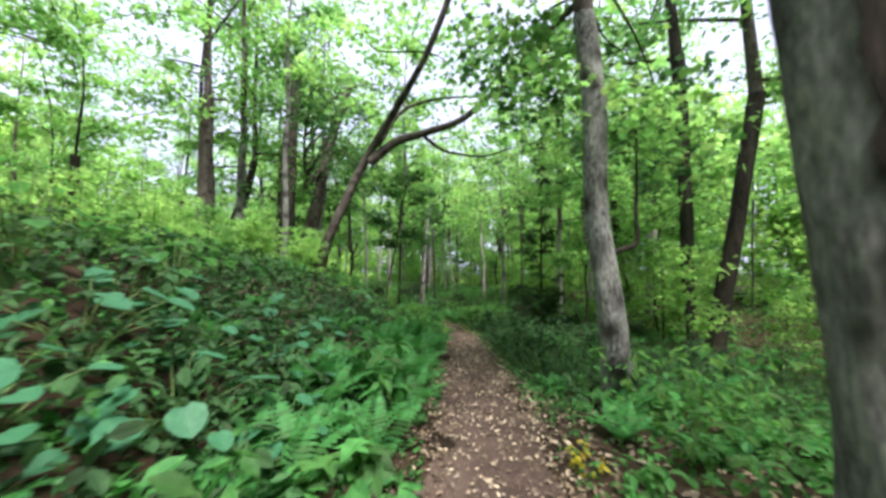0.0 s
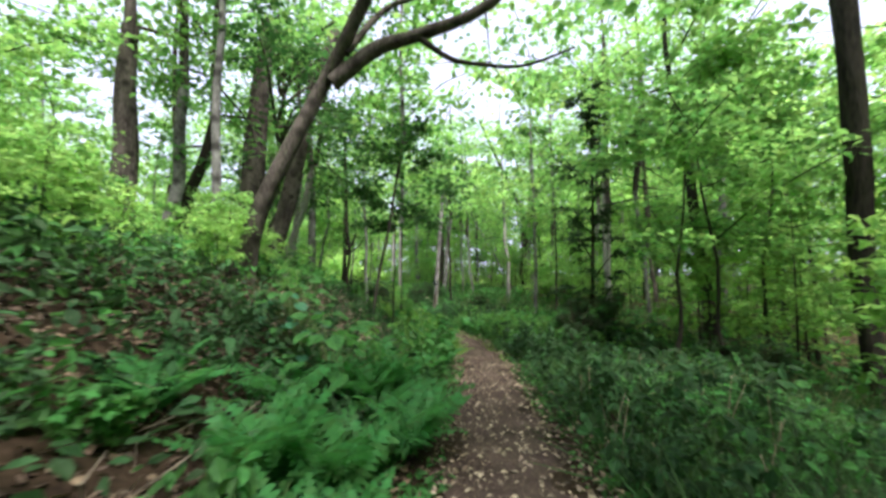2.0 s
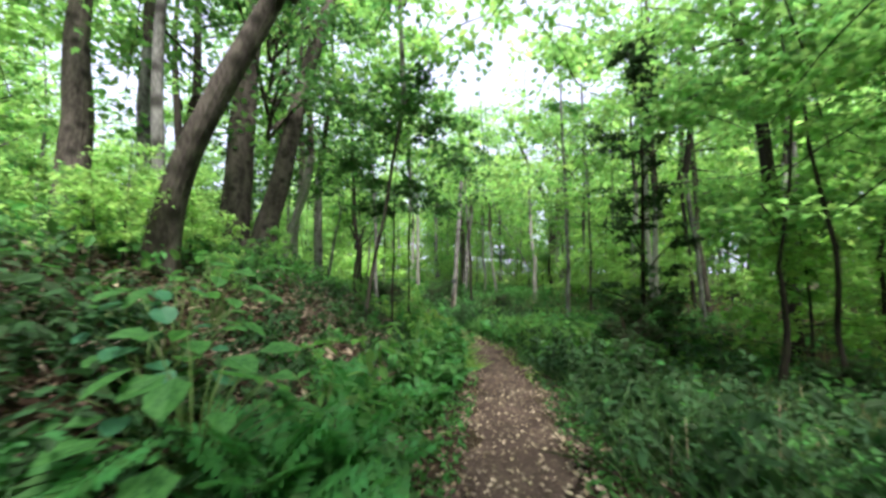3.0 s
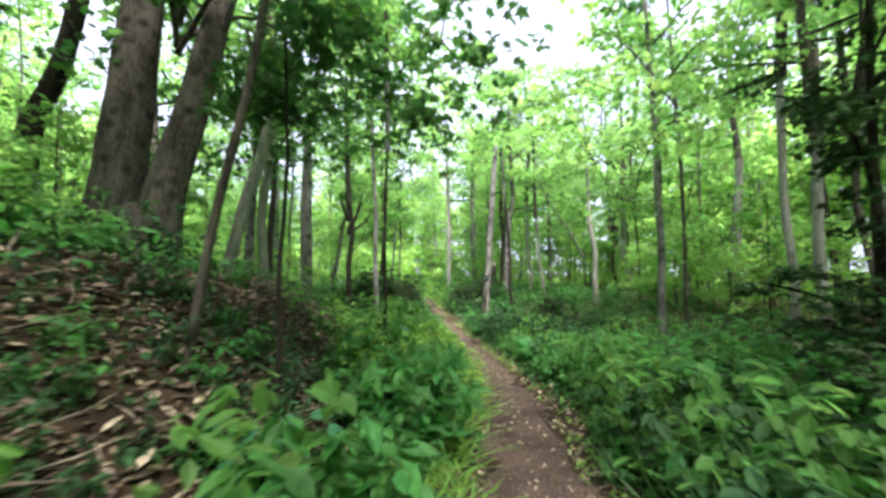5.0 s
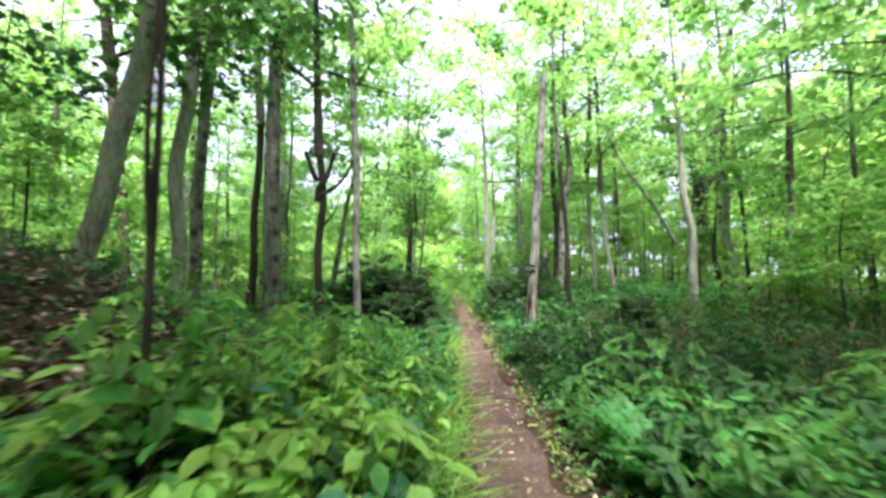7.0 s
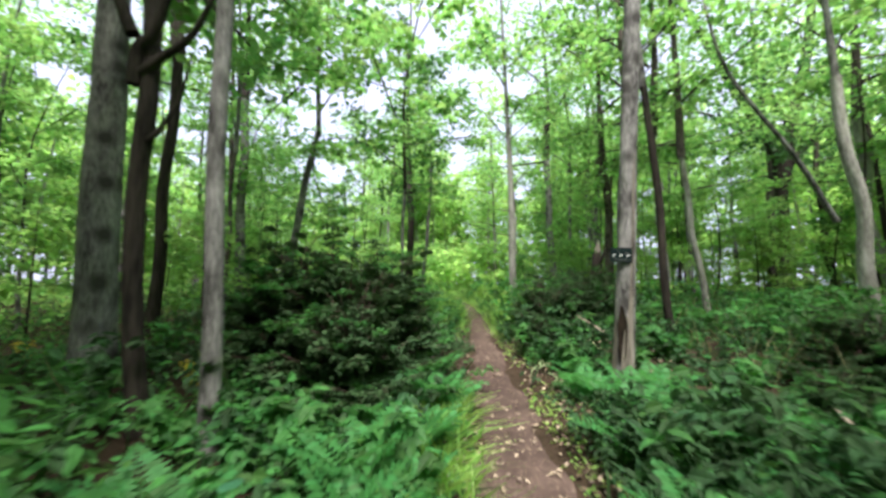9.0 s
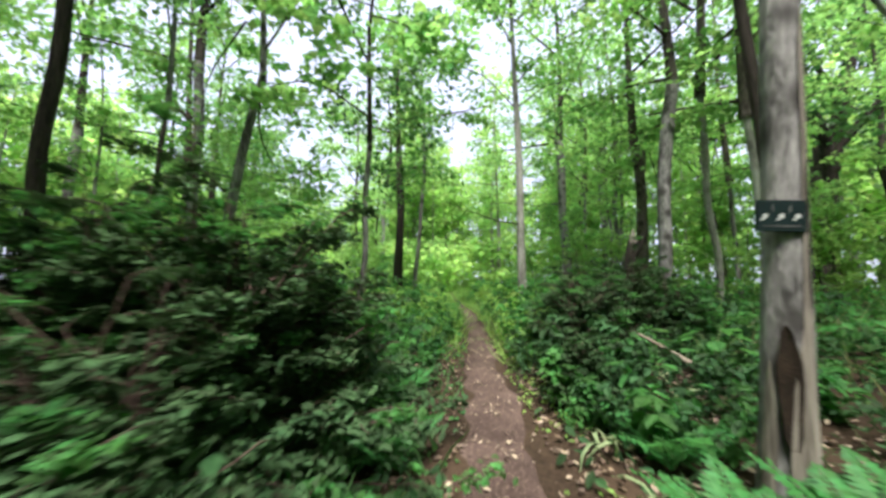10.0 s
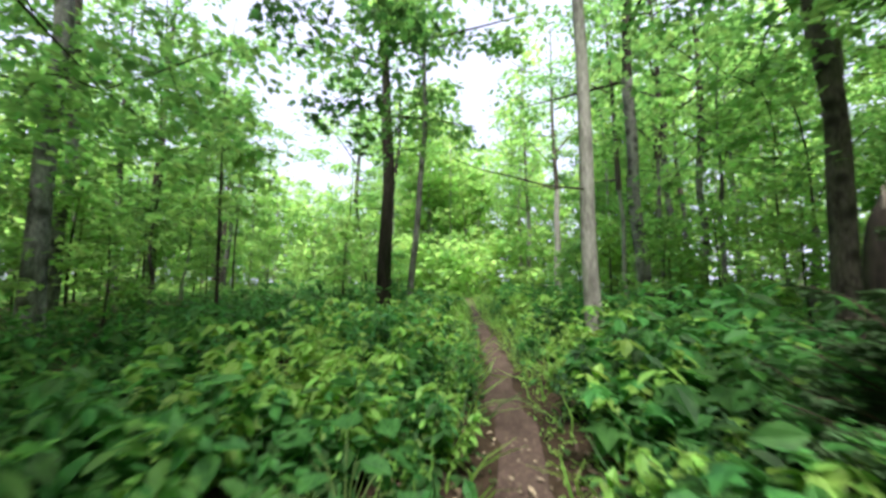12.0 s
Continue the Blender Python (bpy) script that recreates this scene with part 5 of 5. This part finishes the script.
def conifer_bush_meshes(seed, tall, spread):
    """Brown arching stems with side twigs, dark leaves in layers towards their ends, fresh green tips."""
    r = np.random.default_rng(seed)
    twigs, leaf_sets, fresh_sets = [], [], []
    for i in range(95):
        a, u = r.uniform(0, 6.28), r.uniform(0, 1)
        reach = spread * (1.05 - 0.7 * u ** 1.4) * r.uniform(0.55, 1.25)
        z1 = tall * (0.12 + 0.8 * u) * r.uniform(0.8, 1.2)
        base = np.array([r.normal(0, 0.12), r.normal(0, 0.12), 0.0])
        tip = np.array([math.cos(a) * reach, math.sin(a) * reach, z1])
        mid = (base + tip) / 2 + np.array([-math.cos(a) * reach * 0.12, -math.sin(a) * reach * 0.12, z1 * 0.16])
        line = [np.array(q) for q in curve_points([tuple(base), tuple(mid), tuple(tip)], 6)]
        twigs.append(tube(line, np.linspace(0.013, 0.003, 7), 5))
        for k in range(5):
            j = 2 + k % 5
            b = a + r.choice((-1, 1)) * r.uniform(0.4, 1.1)
            end = line[j] + np.array([math.cos(b), math.sin(b), r.uniform(-0.15, 0.35)]) * r.uniform(0.14, 0.34) * spread
            twigs.append(tube([line[j], (line[j] + end) / 2 + np.array([0, 0, 0.02]), end], [0.005, 0.004, 0.0015], 4))
            m = 62
            t = r.uniform(0.2, 1.05, m)
            w = r.normal(0, 0.05, m)
            q = line[j] + (end - line[j]) * t[:, None] + np.stack([-math.sin(b) * w, math.cos(b) * w, r.normal(0, 0.014, m)], 1)
            (fresh_sets if k == 4 and r.uniform() < 0.4 else leaf_sets).append((q, b - math.pi / 2 - np.sign(w) * 0.8, r.uniform(0.03, 0.06, m)))
    out = [mesh_from("twigs", *merge(twigs), M_BROWN_TWIG)]
    for sets, mat in ((leaf_sets, M_NEEDLE), (fresh_sets, M_HERB)):
        q, y, z = (np.concatenate([e[k] for e in sets]) for k in range(3))
        out.append(scatter("foliage", LEAF_OVAL, q, turns_for(r, len(q), 0.28, y, 0.12), z[:, None], mat))
    return out


BUSHES = [conifer_bush_meshes(61, 1.6, 0.85), conifer_bush_meshes(62, 1.35, 0.7)]
for x, y, k, sc in ((-4.45, 23.95, 0, 1.3), (-5.4, 23.7, 1, 1.4), (-4.0, 23.1, 1, 0.95), (-6.4, 24.1, 0, 0.9), (-5.2, 24.6, 1, 1.3), (-5.0, 25.6, 0, 1.0), (-5.7, 25.3, 1, 1.1), (-2.7, 27.7, 0, 0.85), (-2.2, 28.4, 1, 0.9), (3.0, 13.6, 0, 0.95), (3.9, 15.2, 0, 1.3), (-2.15, 29.9, 0, 1.05), (-1.75, 30.5, 1, 0.9),
                    (3.5, 14.5, 1, 1.25), (-1.5, 28.9, 1, 0.8), (2.5, 12.3, 1, 0.6), (-2.6, 26.2, 1, 0.5),
                    (0.25, 24.43, 1, 0.5), (1.1, 25.78, 0, 0.75), (-6.03, 24.31, 1, 0.8), (-6.01, 25.19, 0, 0.8), (-4.37, 23.81, 1, 0.9), (-2.69, 29.48, 0, 0.95), (5.68, 12.63, 0, 0.7), (4.64, 13.55, 1, 0.7), (5.61, 11.12, 1, 0.75)):
    ob = thing("evergreen_bush", x, y, "dense dark evergreen bush with bare twigs inside", "bush", "dark evergreen bushes", turn=x * 3, scale=sc)
    tagged(part("twigwork", BUSHES[k][0], ob), kind="stuff")
    part("foliage", BUSHES[k][1], ob)
    part("new_growth", BUSHES[k][2], ob, "fresh green leaf tips")

# Long grass, ground cover and fallen leaves.


def spread_over(rng, n, y0, y1, s0, s1):
    y = rng.uniform(y0, y1, n)
    s = rng.uniform(s0, s1, n)
    x = np.interp(y, TY, TX) + s / np.where(y > 14, 0.92, 1.0)
    return x, y, s


rng = np.random.default_rng(71)


def grass_patch(name, n, y0, y1, s0, s1, tall, label, mat=M_GRASS, tilt=0.35):
    x, y, s = spread_over(rng, n, y0, y1, s0, s1)
    keep = (np.sin(x * 2.1 + 1) * np.sin(y * 1.7) + rng.uniform(-1, 1, n) > -0.5) & (np.abs(s) > np.interp(y, TY, TW) + 0.04)
    x, y = x[keep], y[keep]
    p = np.stack([x, y, height(x, y) - 0.02], 1)
    sc = np.stack([np.ones(len(x)) * 0.9, tall * rng.uniform(0.6, 1.5, len(x)), tall * rng.uniform(0.5, 1.2, len(x))], 1)
    ob = new(name, scatter(name, BLADE, p, turns_for(rng, len(x), tilt), sc, mat))
    return tagged(ob, label, "grass", kind="stuff")


grass_patch("long_grass", 14000, 5.0, 15.0, 0.75, 6.5, 0.58, "long dark green grass and bramble stalks on the lower slope", tilt=0.5)
grass_patch("verge_grass", 5000, 13, 24, -1.0, -0.38, 0.3, "bright green grass along the path's edge", M_LIME)
grass_patch("verge_grass", 4000, 27, 46, -1.6, 1.6, 0.36, "yellowish green grass beside the narrowing path", M_LIME)
grass_patch("straw_grass", 12000, 15, 55, 3.2, 20, 0.75, "pale straw grass standing between the trees", M_STRAW, 0.4)
grass_patch("straw_grass", 5000, 20, 55, -20, -4, 0.6, "pale straw grass standing between the trees", M_STRAW, 0.4)
grass_patch("straw_grass", 5000, 9.5, 16, 2.6, 10, 0.6, "pale straw grass on the lower slope", M_STRAW, 0.45)
grass_patch("far_grass", 12000, 20, 60, -12, 12, 0.5, "pale woodland grass between the trees")


def ground_cover(name, n, y0, y1, s0, s1, lo, hi, size, mat, label, leaf=LEAF_OVAL, thin=0.0):
    x, y, s = spread_over(rng, n, y0, y1, s0, s1)
    keep = (np.sin(x * 1.3 + 0.5) * np.cos(y * 1.1) + rng.uniform(-1, 1, n) > thin) & (np.abs(s) > np.interp(y, TY, TW) + 0.1)
    x, y, s = x[keep], y[keep], s[keep]
    m = len(x)
    rise = np.clip((np.abs(s) - 0.5) / 1.5, 0.15, 1)
    z = height(x, y) + lo + (hi - lo) * rng.uniform(0, 1, m) ** 0.7 * rise
    ob = new(name, scatter(name, leaf, np.stack([x, y, z], 1), turns_for(rng, m, 0.4, None, 0.3), (size * rng.uniform(0.5, 1.3, m))[:, None], mat))
    return tagged(ob, label, "ground cover", kind="stuff")


ground_cover("ground_cover", 6000, 10, 22, 0.4, 6, 0.03, 0.6, 0.11, M_HERB, "thick low green undergrowth beside the path")
ground_cover("ground_cover", 4000, 15, 19, -1.9, -0.4, 0.03, 0.4, 0.12, M_HERB, "thick low green undergrowth beside the path")
ground_cover("ground_cover", 6000, 18.5, 23, -6, -0.4, 0.03, 0.4, 0.12, M_HERB, "thick low green undergrowth beside the path")
ground_cover("ground_cover", 9000, 10, 29, 0.4, 6, 0.03, 0.5, 0.1, M_BRAMBLE, "dark bramble leaves beside the path")
ground_cover("ground_cover", 7000, 22, 29, -14, -0.5, 0.03, 0.5, 0.13, M_HERB, "thick low green undergrowth in the woods")
ground_cover("ground_cover", 4000, 22, 29, 5, 13, 0.03, 0.5, 0.13, M_HERB, "thick low green undergrowth in the woods")
ground_cover("ground_cover", 24000, 28.5, 46, -14, 13, 0.03, 0.55, 0.14, M_HERB, "thick low green undergrowth in the woods")
ground_cover("ground_cover", 9000, 0, 10, 0.5, 4.5, 0.03, 0.45, 0.11, M_HERB, "low green undergrowth on the slope")
ground_cover("ground_cover", 9000, -1, 7, -7, -0.5, 0.03, 0.35, 0.1, M_HERB, "low green undergrowth on the bank")
ground_cover("ground_cover", 15000, -1, 8.5, -9, -1.0, 0.05, 0.5, 0.13, M_BRAMBLE, "dark leafy undergrowth covering the bank", LEAF_OVAL, -0.4)
ground_cover("ground_cover", 9000, 5, 15, -11, -3.3, 0.05, 0.5, 0.13, M_HERB, "leafy undergrowth on top of the bank", LEAF_OVAL, -0.3)
ground_cover("ground_cover", 7000, 8, 20, -16, -6, 0.05, 0.7, 0.16, M_LEAF, "leafy green undergrowth on top of the bank")
ground_cover("ground_cover", 30000, 6, 64, 4, 30, 0.05, 0.7, 0.2, M_HERB, "green undergrowth spreading through the woods", LEAF_DIAMOND)


def edge_cover(name, n, y0, y1, side_of, width, size, mat, label):
    """Low plantlets right along one edge of the path."""
    y = rng.uniform(y0, y1, n)
    s = (np.interp(y, TY, TW) * 0.93 + np.abs(rng.normal(0, width, n))) * side_of
    x = np.interp(y, TY, TX) + s / np.where(y > 14, 0.92, 1.0)
    keep = np.sin(y * 2.3) * np.sin(y * 0.9 + 1) + rng.uniform(-0.6, 1, n) > 0
    x, y = x[keep], y[keep]
    z = height(x, y) + 0.01 + 0.06 * rng.uniform(0, 1, len(x)) ** 2
    ob = new(name, scatter(name, LEAF_OVAL, np.stack([x, y, z], 1), turns_for(rng, len(x), 0.4, None, 0.2), (size * rng.uniform(0.5, 1.3, len(x)))[:, None], mat))
    return tagged(ob, label, "ground cover", kind="stuff")


edge_cover("edge_plantlets", 6000, 12, 45, 1, 0.28, 0.055, M_LIME, "tiny bright green plants along the path's edge")
edge_cover("edge_plantlets", 4500, 12, 45, -1, 0.22, 0.055, M_HERB, "tiny green plants along the path's edge")
edge_cover("edge_plantlets", 2500, 0, 12, 1, 0.3, 0.06, M_HERB, "tiny green plants along the path's edge")
edge_cover("edge_plantlets", 3000, 0, 12, -1, 0.3, 0.07, M_HERB, "tiny green plants along the path's edge")
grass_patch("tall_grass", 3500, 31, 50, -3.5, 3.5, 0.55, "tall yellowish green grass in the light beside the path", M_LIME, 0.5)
ground_cover("bank_brush", 24000, 4, 19, -6.5, -1.1, 0.01, 0.22, 0.085, M_BRAMBLE, "sparse dark brush on the bank", LEAF_OVAL, 0.15)
grass_patch("dry_grass", 2600, 4, 18, -6, -1.2, 0.28, "thin dry grass and stalks on the bank", M_TWIG, 0.6)
ground_cover("ground_cover", 26000, 16, 64, -34, -9, 0.05, 0.7, 0.2, M_LEAF, "green undergrowth spreading through the woods", LEAF_DIAMOND)


def litter(name, n, y0, y1, s0, s1, size, label, mat=M_LITTER):
    x, y, s = spread_over(rng, n, y0, y1, s0, s1)
    z = height(x, y) + 0.018 + rng.uniform(0, 0.012, n)
    ob = new(name, scatter(name, LEAF_OVAL, np.stack([x, y, z], 1), turns_for(rng, n, 0.28), (size * rng.uniform(0.45, 1.3, n))[:, None], mat))
    return tagged(ob, label, "fallen leaves", kind="stuff")


litter("fallen_leaves", 3000, -1, 13, -0.6, 0.6, 0.052, "small pale dry leaves lying on the path")
litter("fallen_leaves", 1100, 13, 30, -0.45, 0.5, 0.05, "small pale dry leaves lying on the path")
litter("fallen_leaves", 26000, 4, 19.5, -6.5, -0.8, 0.085, "brown dry leaves covering the bank", M_LITTER_SHADE)
litter("fallen_leaves", 2600, 9, 18, -4.6, -1.0, 0.11, "tan curled dry leaves heaped on the bank")
litter("fallen_leaves", 3200, -1, 30, -0.95, -0.35, 0.06, "dry leaves gathered along the path's edge", M_LITTER_SHADE)
litter("fallen_leaves", 3200, -1, 30, 0.35, 0.95, 0.06, "dry leaves gathered along the path's edge", M_LITTER_SHADE)
litter("fallen_leaves", 5000, -1, 30, 0.4, 3, 0.08, "brown dry leaves under the plants")

# Dead twigs lying on the bank.
for k in range(26):
    y = rnd.uniform(5, 18)
    s = rnd.uniform(-5.5, -1.4)
    x = float(np.interp(y, TY, TX)) + s
    a, ln = rnd.uniform(0, 6.28), rnd.uniform(0.4, 1.4)
    pts = []
    for u in (-0.5, -0.15, 0.2, 0.5):
        qx, qy = x + math.cos(a) * ln * u + rnd.gauss(0, 0.02), y + math.sin(a) * ln * u + rnd.gauss(0, 0.02)
        pts.append((qx, qy, hz(qx, qy) + 0.022))
    ob = new("fallen_branch", mesh_from("fallen_branch", *tube(curve_points(pts, 6), np.linspace(0.014, 0.005, 7), 6), M_TWIG))
    tagged(ob, "dry bare fallen branch lying on the bank", "branch", "fallen branches on the bank")


# A dark mossy stone under the ferns.
bm = bmesh.new()
bmesh.ops.create_icosphere(bm, subdivisions=3, radius=1)
for v in bm.verts:
    k = 1 + 0.18 * noise.noise(v.co * 1.4) + 0.06 * noise.noise(v.co * 4)
    v.co = Vector((v.co.x * 0.12 * k, v.co.y * 0.26 * k, v.co.z * 0.13 * k))
stone_mesh = bpy.data.meshes.new("stone")
bm.to_mesh(stone_mesh)
bm.free()
stone_mesh.materials.append(M_MOSS)
stone_mesh.polygons.foreach_set("use_smooth", np.ones(len(stone_mesh.polygons), bool))
stone = new("stone", stone_mesh)
stone.matrix_basis = pose(-0.62, 3.3, hz(-0.62, 3.3) + 0.07, 8, 14, 24)
tagged(stone, "dark mossy oblong stone under the ferns", "stone")


# Pale dead stalks standing in the long grass.
for k in range(16):
    y = rnd.uniform(6.5, 10.5)
    x = float(np.interp(y, TY, TX)) + rnd.uniform(0.9, 2.8)
    h = rnd.uniform(0.35, 0.75)
    lx, ly = rnd.gauss(0, 0.1), rnd.gauss(0, 0.08)
    ob = new("dry_stalk", mesh_from("dry_stalk", *tube(curve_points([(0, 0, -0.03), (lx * 0.4, ly * 0.4, h * 0.5), (lx, ly, h)], 5), np.linspace(0.007, 0.003, 6), 5), M_LITTER))
    ob.location = (x, y, hz(x, y))
    tagged(ob, "pale dry upright stalk standing in the grass", "stalk", "dry stalks in the grass")

# A bare pale branch lying over the plants.
line = curve_points(((-2.09, 26.95, -0.22), (-1.87, 26.85, -0.34), (-1.63, 26.64, -0.47)), 8)
tagged(new("fallen_branch", mesh_from("fallen_branch", *tube(line, np.linspace(0.012, 0.028, 9), 7, 0.05, 3), M_TWIG)), "bare pale branch lying across the undergrowth", "branch")

for points in (((0.01, 23.99, -0.59), (0.03, 23.68, -0.71), (0.06, 23.37, -0.76)),):
    line = curve_points([(px, py, max(pz, hz(px, py) + 0.05)) for px, py, pz in points], 8)
    tagged(new("fallen_branch", mesh_from("fallen_branch", *tube(line, np.linspace(0.012, 0.026, 9), 7, 0.05, 4), M_TWIG)), "bare pale dead branch leaning in the ferns", "branch")

# Two odd-coloured plants: one yellowing, one rusty.
M_YELLOW = material("yellow_leaf", (0.3, 0.26, 0.02), (0.5, 0.42, 0.05), 0.5, 2, 20, 0.0, through_light=0.4, island=0.3)
M_RUST = material("rusty_leaf", (0.1, 0.035, 0.015), (0.24, 0.09, 0.04), 0.6, 2, 20, 0.0, through_light=0.3, island=0.4)
for (x, y), sc, mat, words in (((1.02, 2.75), 0.42, M_YELLOW, "small yellowing herb at the path's edge"), ((-6.19, 22.94), 0.55, M_YELLOW, "small yellowing herb among dark undergrowth"), ((-10.68, 22.96), 0.55, M_YELLOW, "small yellowing herb among dark undergrowth"), ((-6.51, 24.29), 0.55, M_YELLOW, "small yellowing herb among dark undergrowth"), ((-8.31, 29.93), 0.8, M_RUST, "rusty brown withered fern among green herbs"), ((-2.69, 26.81), 0.6, M_LITTER, "dry withered tan plant beside the path")):
    stems_me, leaves_me = plant_mesh("herb", int(x * 40 + 900), 0.7, 0.3, 60, LEAF_OVAL, 0.14, mat)
    ob = thing("withered_herb", x, y, words, "plant", scale=sc)
    tagged(part("stalk", stems_me, ob), kind="stuff")
    part("foliage", leaves_me, ob)

# Long pale strap-like leaves of wilting plants beside the path.
M_STRAP = material("pale_strap_leaf", (0.1, 0.17, 0.07), (0.34, 0.38, 0.22), 0.6, 3, 30, 0.0, through_light=0.3, island=0.5)
STRAP = ([(-0.02, 0, 0), (0.02, 0, 0), (0.06, 0.3, 0.16), (-0.06, 0.3, 0.16), (0.055, 0.65, 0.13), (-0.055, 0.65, 0.13), (0.0, 1.0, -0.12)], [(0, 1, 2, 3), (3, 2, 4, 5), (5, 4, 6)])
srng = np.random.default_rng(91)
for k in range(22):
    y = srng.uniform(23.6, 29.2)
    x = float(np.interp(y, TY, TX)) + srng.uniform(0.65, 2.2)
    ob = thing("strap_leaved_plant", x, y, "wilting plant with long pale drooping strap leaves", "plant", "wilting plants beside the path")
    n = 9
    part("foliage", scatter("foliage", STRAP, srng.normal(0, 0.05, (n, 3)) * np.array([1, 1, 0]) + np.array([0, 0, 0.12]), turns_for(srng, n, 0.3, None, 0.25), srng.uniform(0.14, 0.3, n)[:, None], M_STRAP), ob)
    tagged(part("stalk", mesh_from("stalk", *tube([(0, 0, -0.02), (0.01, 0, 0.08), (0, 0.01, 0.16)], [0.012, 0.01, 0.006], 6), M_STEM), ob), kind="stuff")
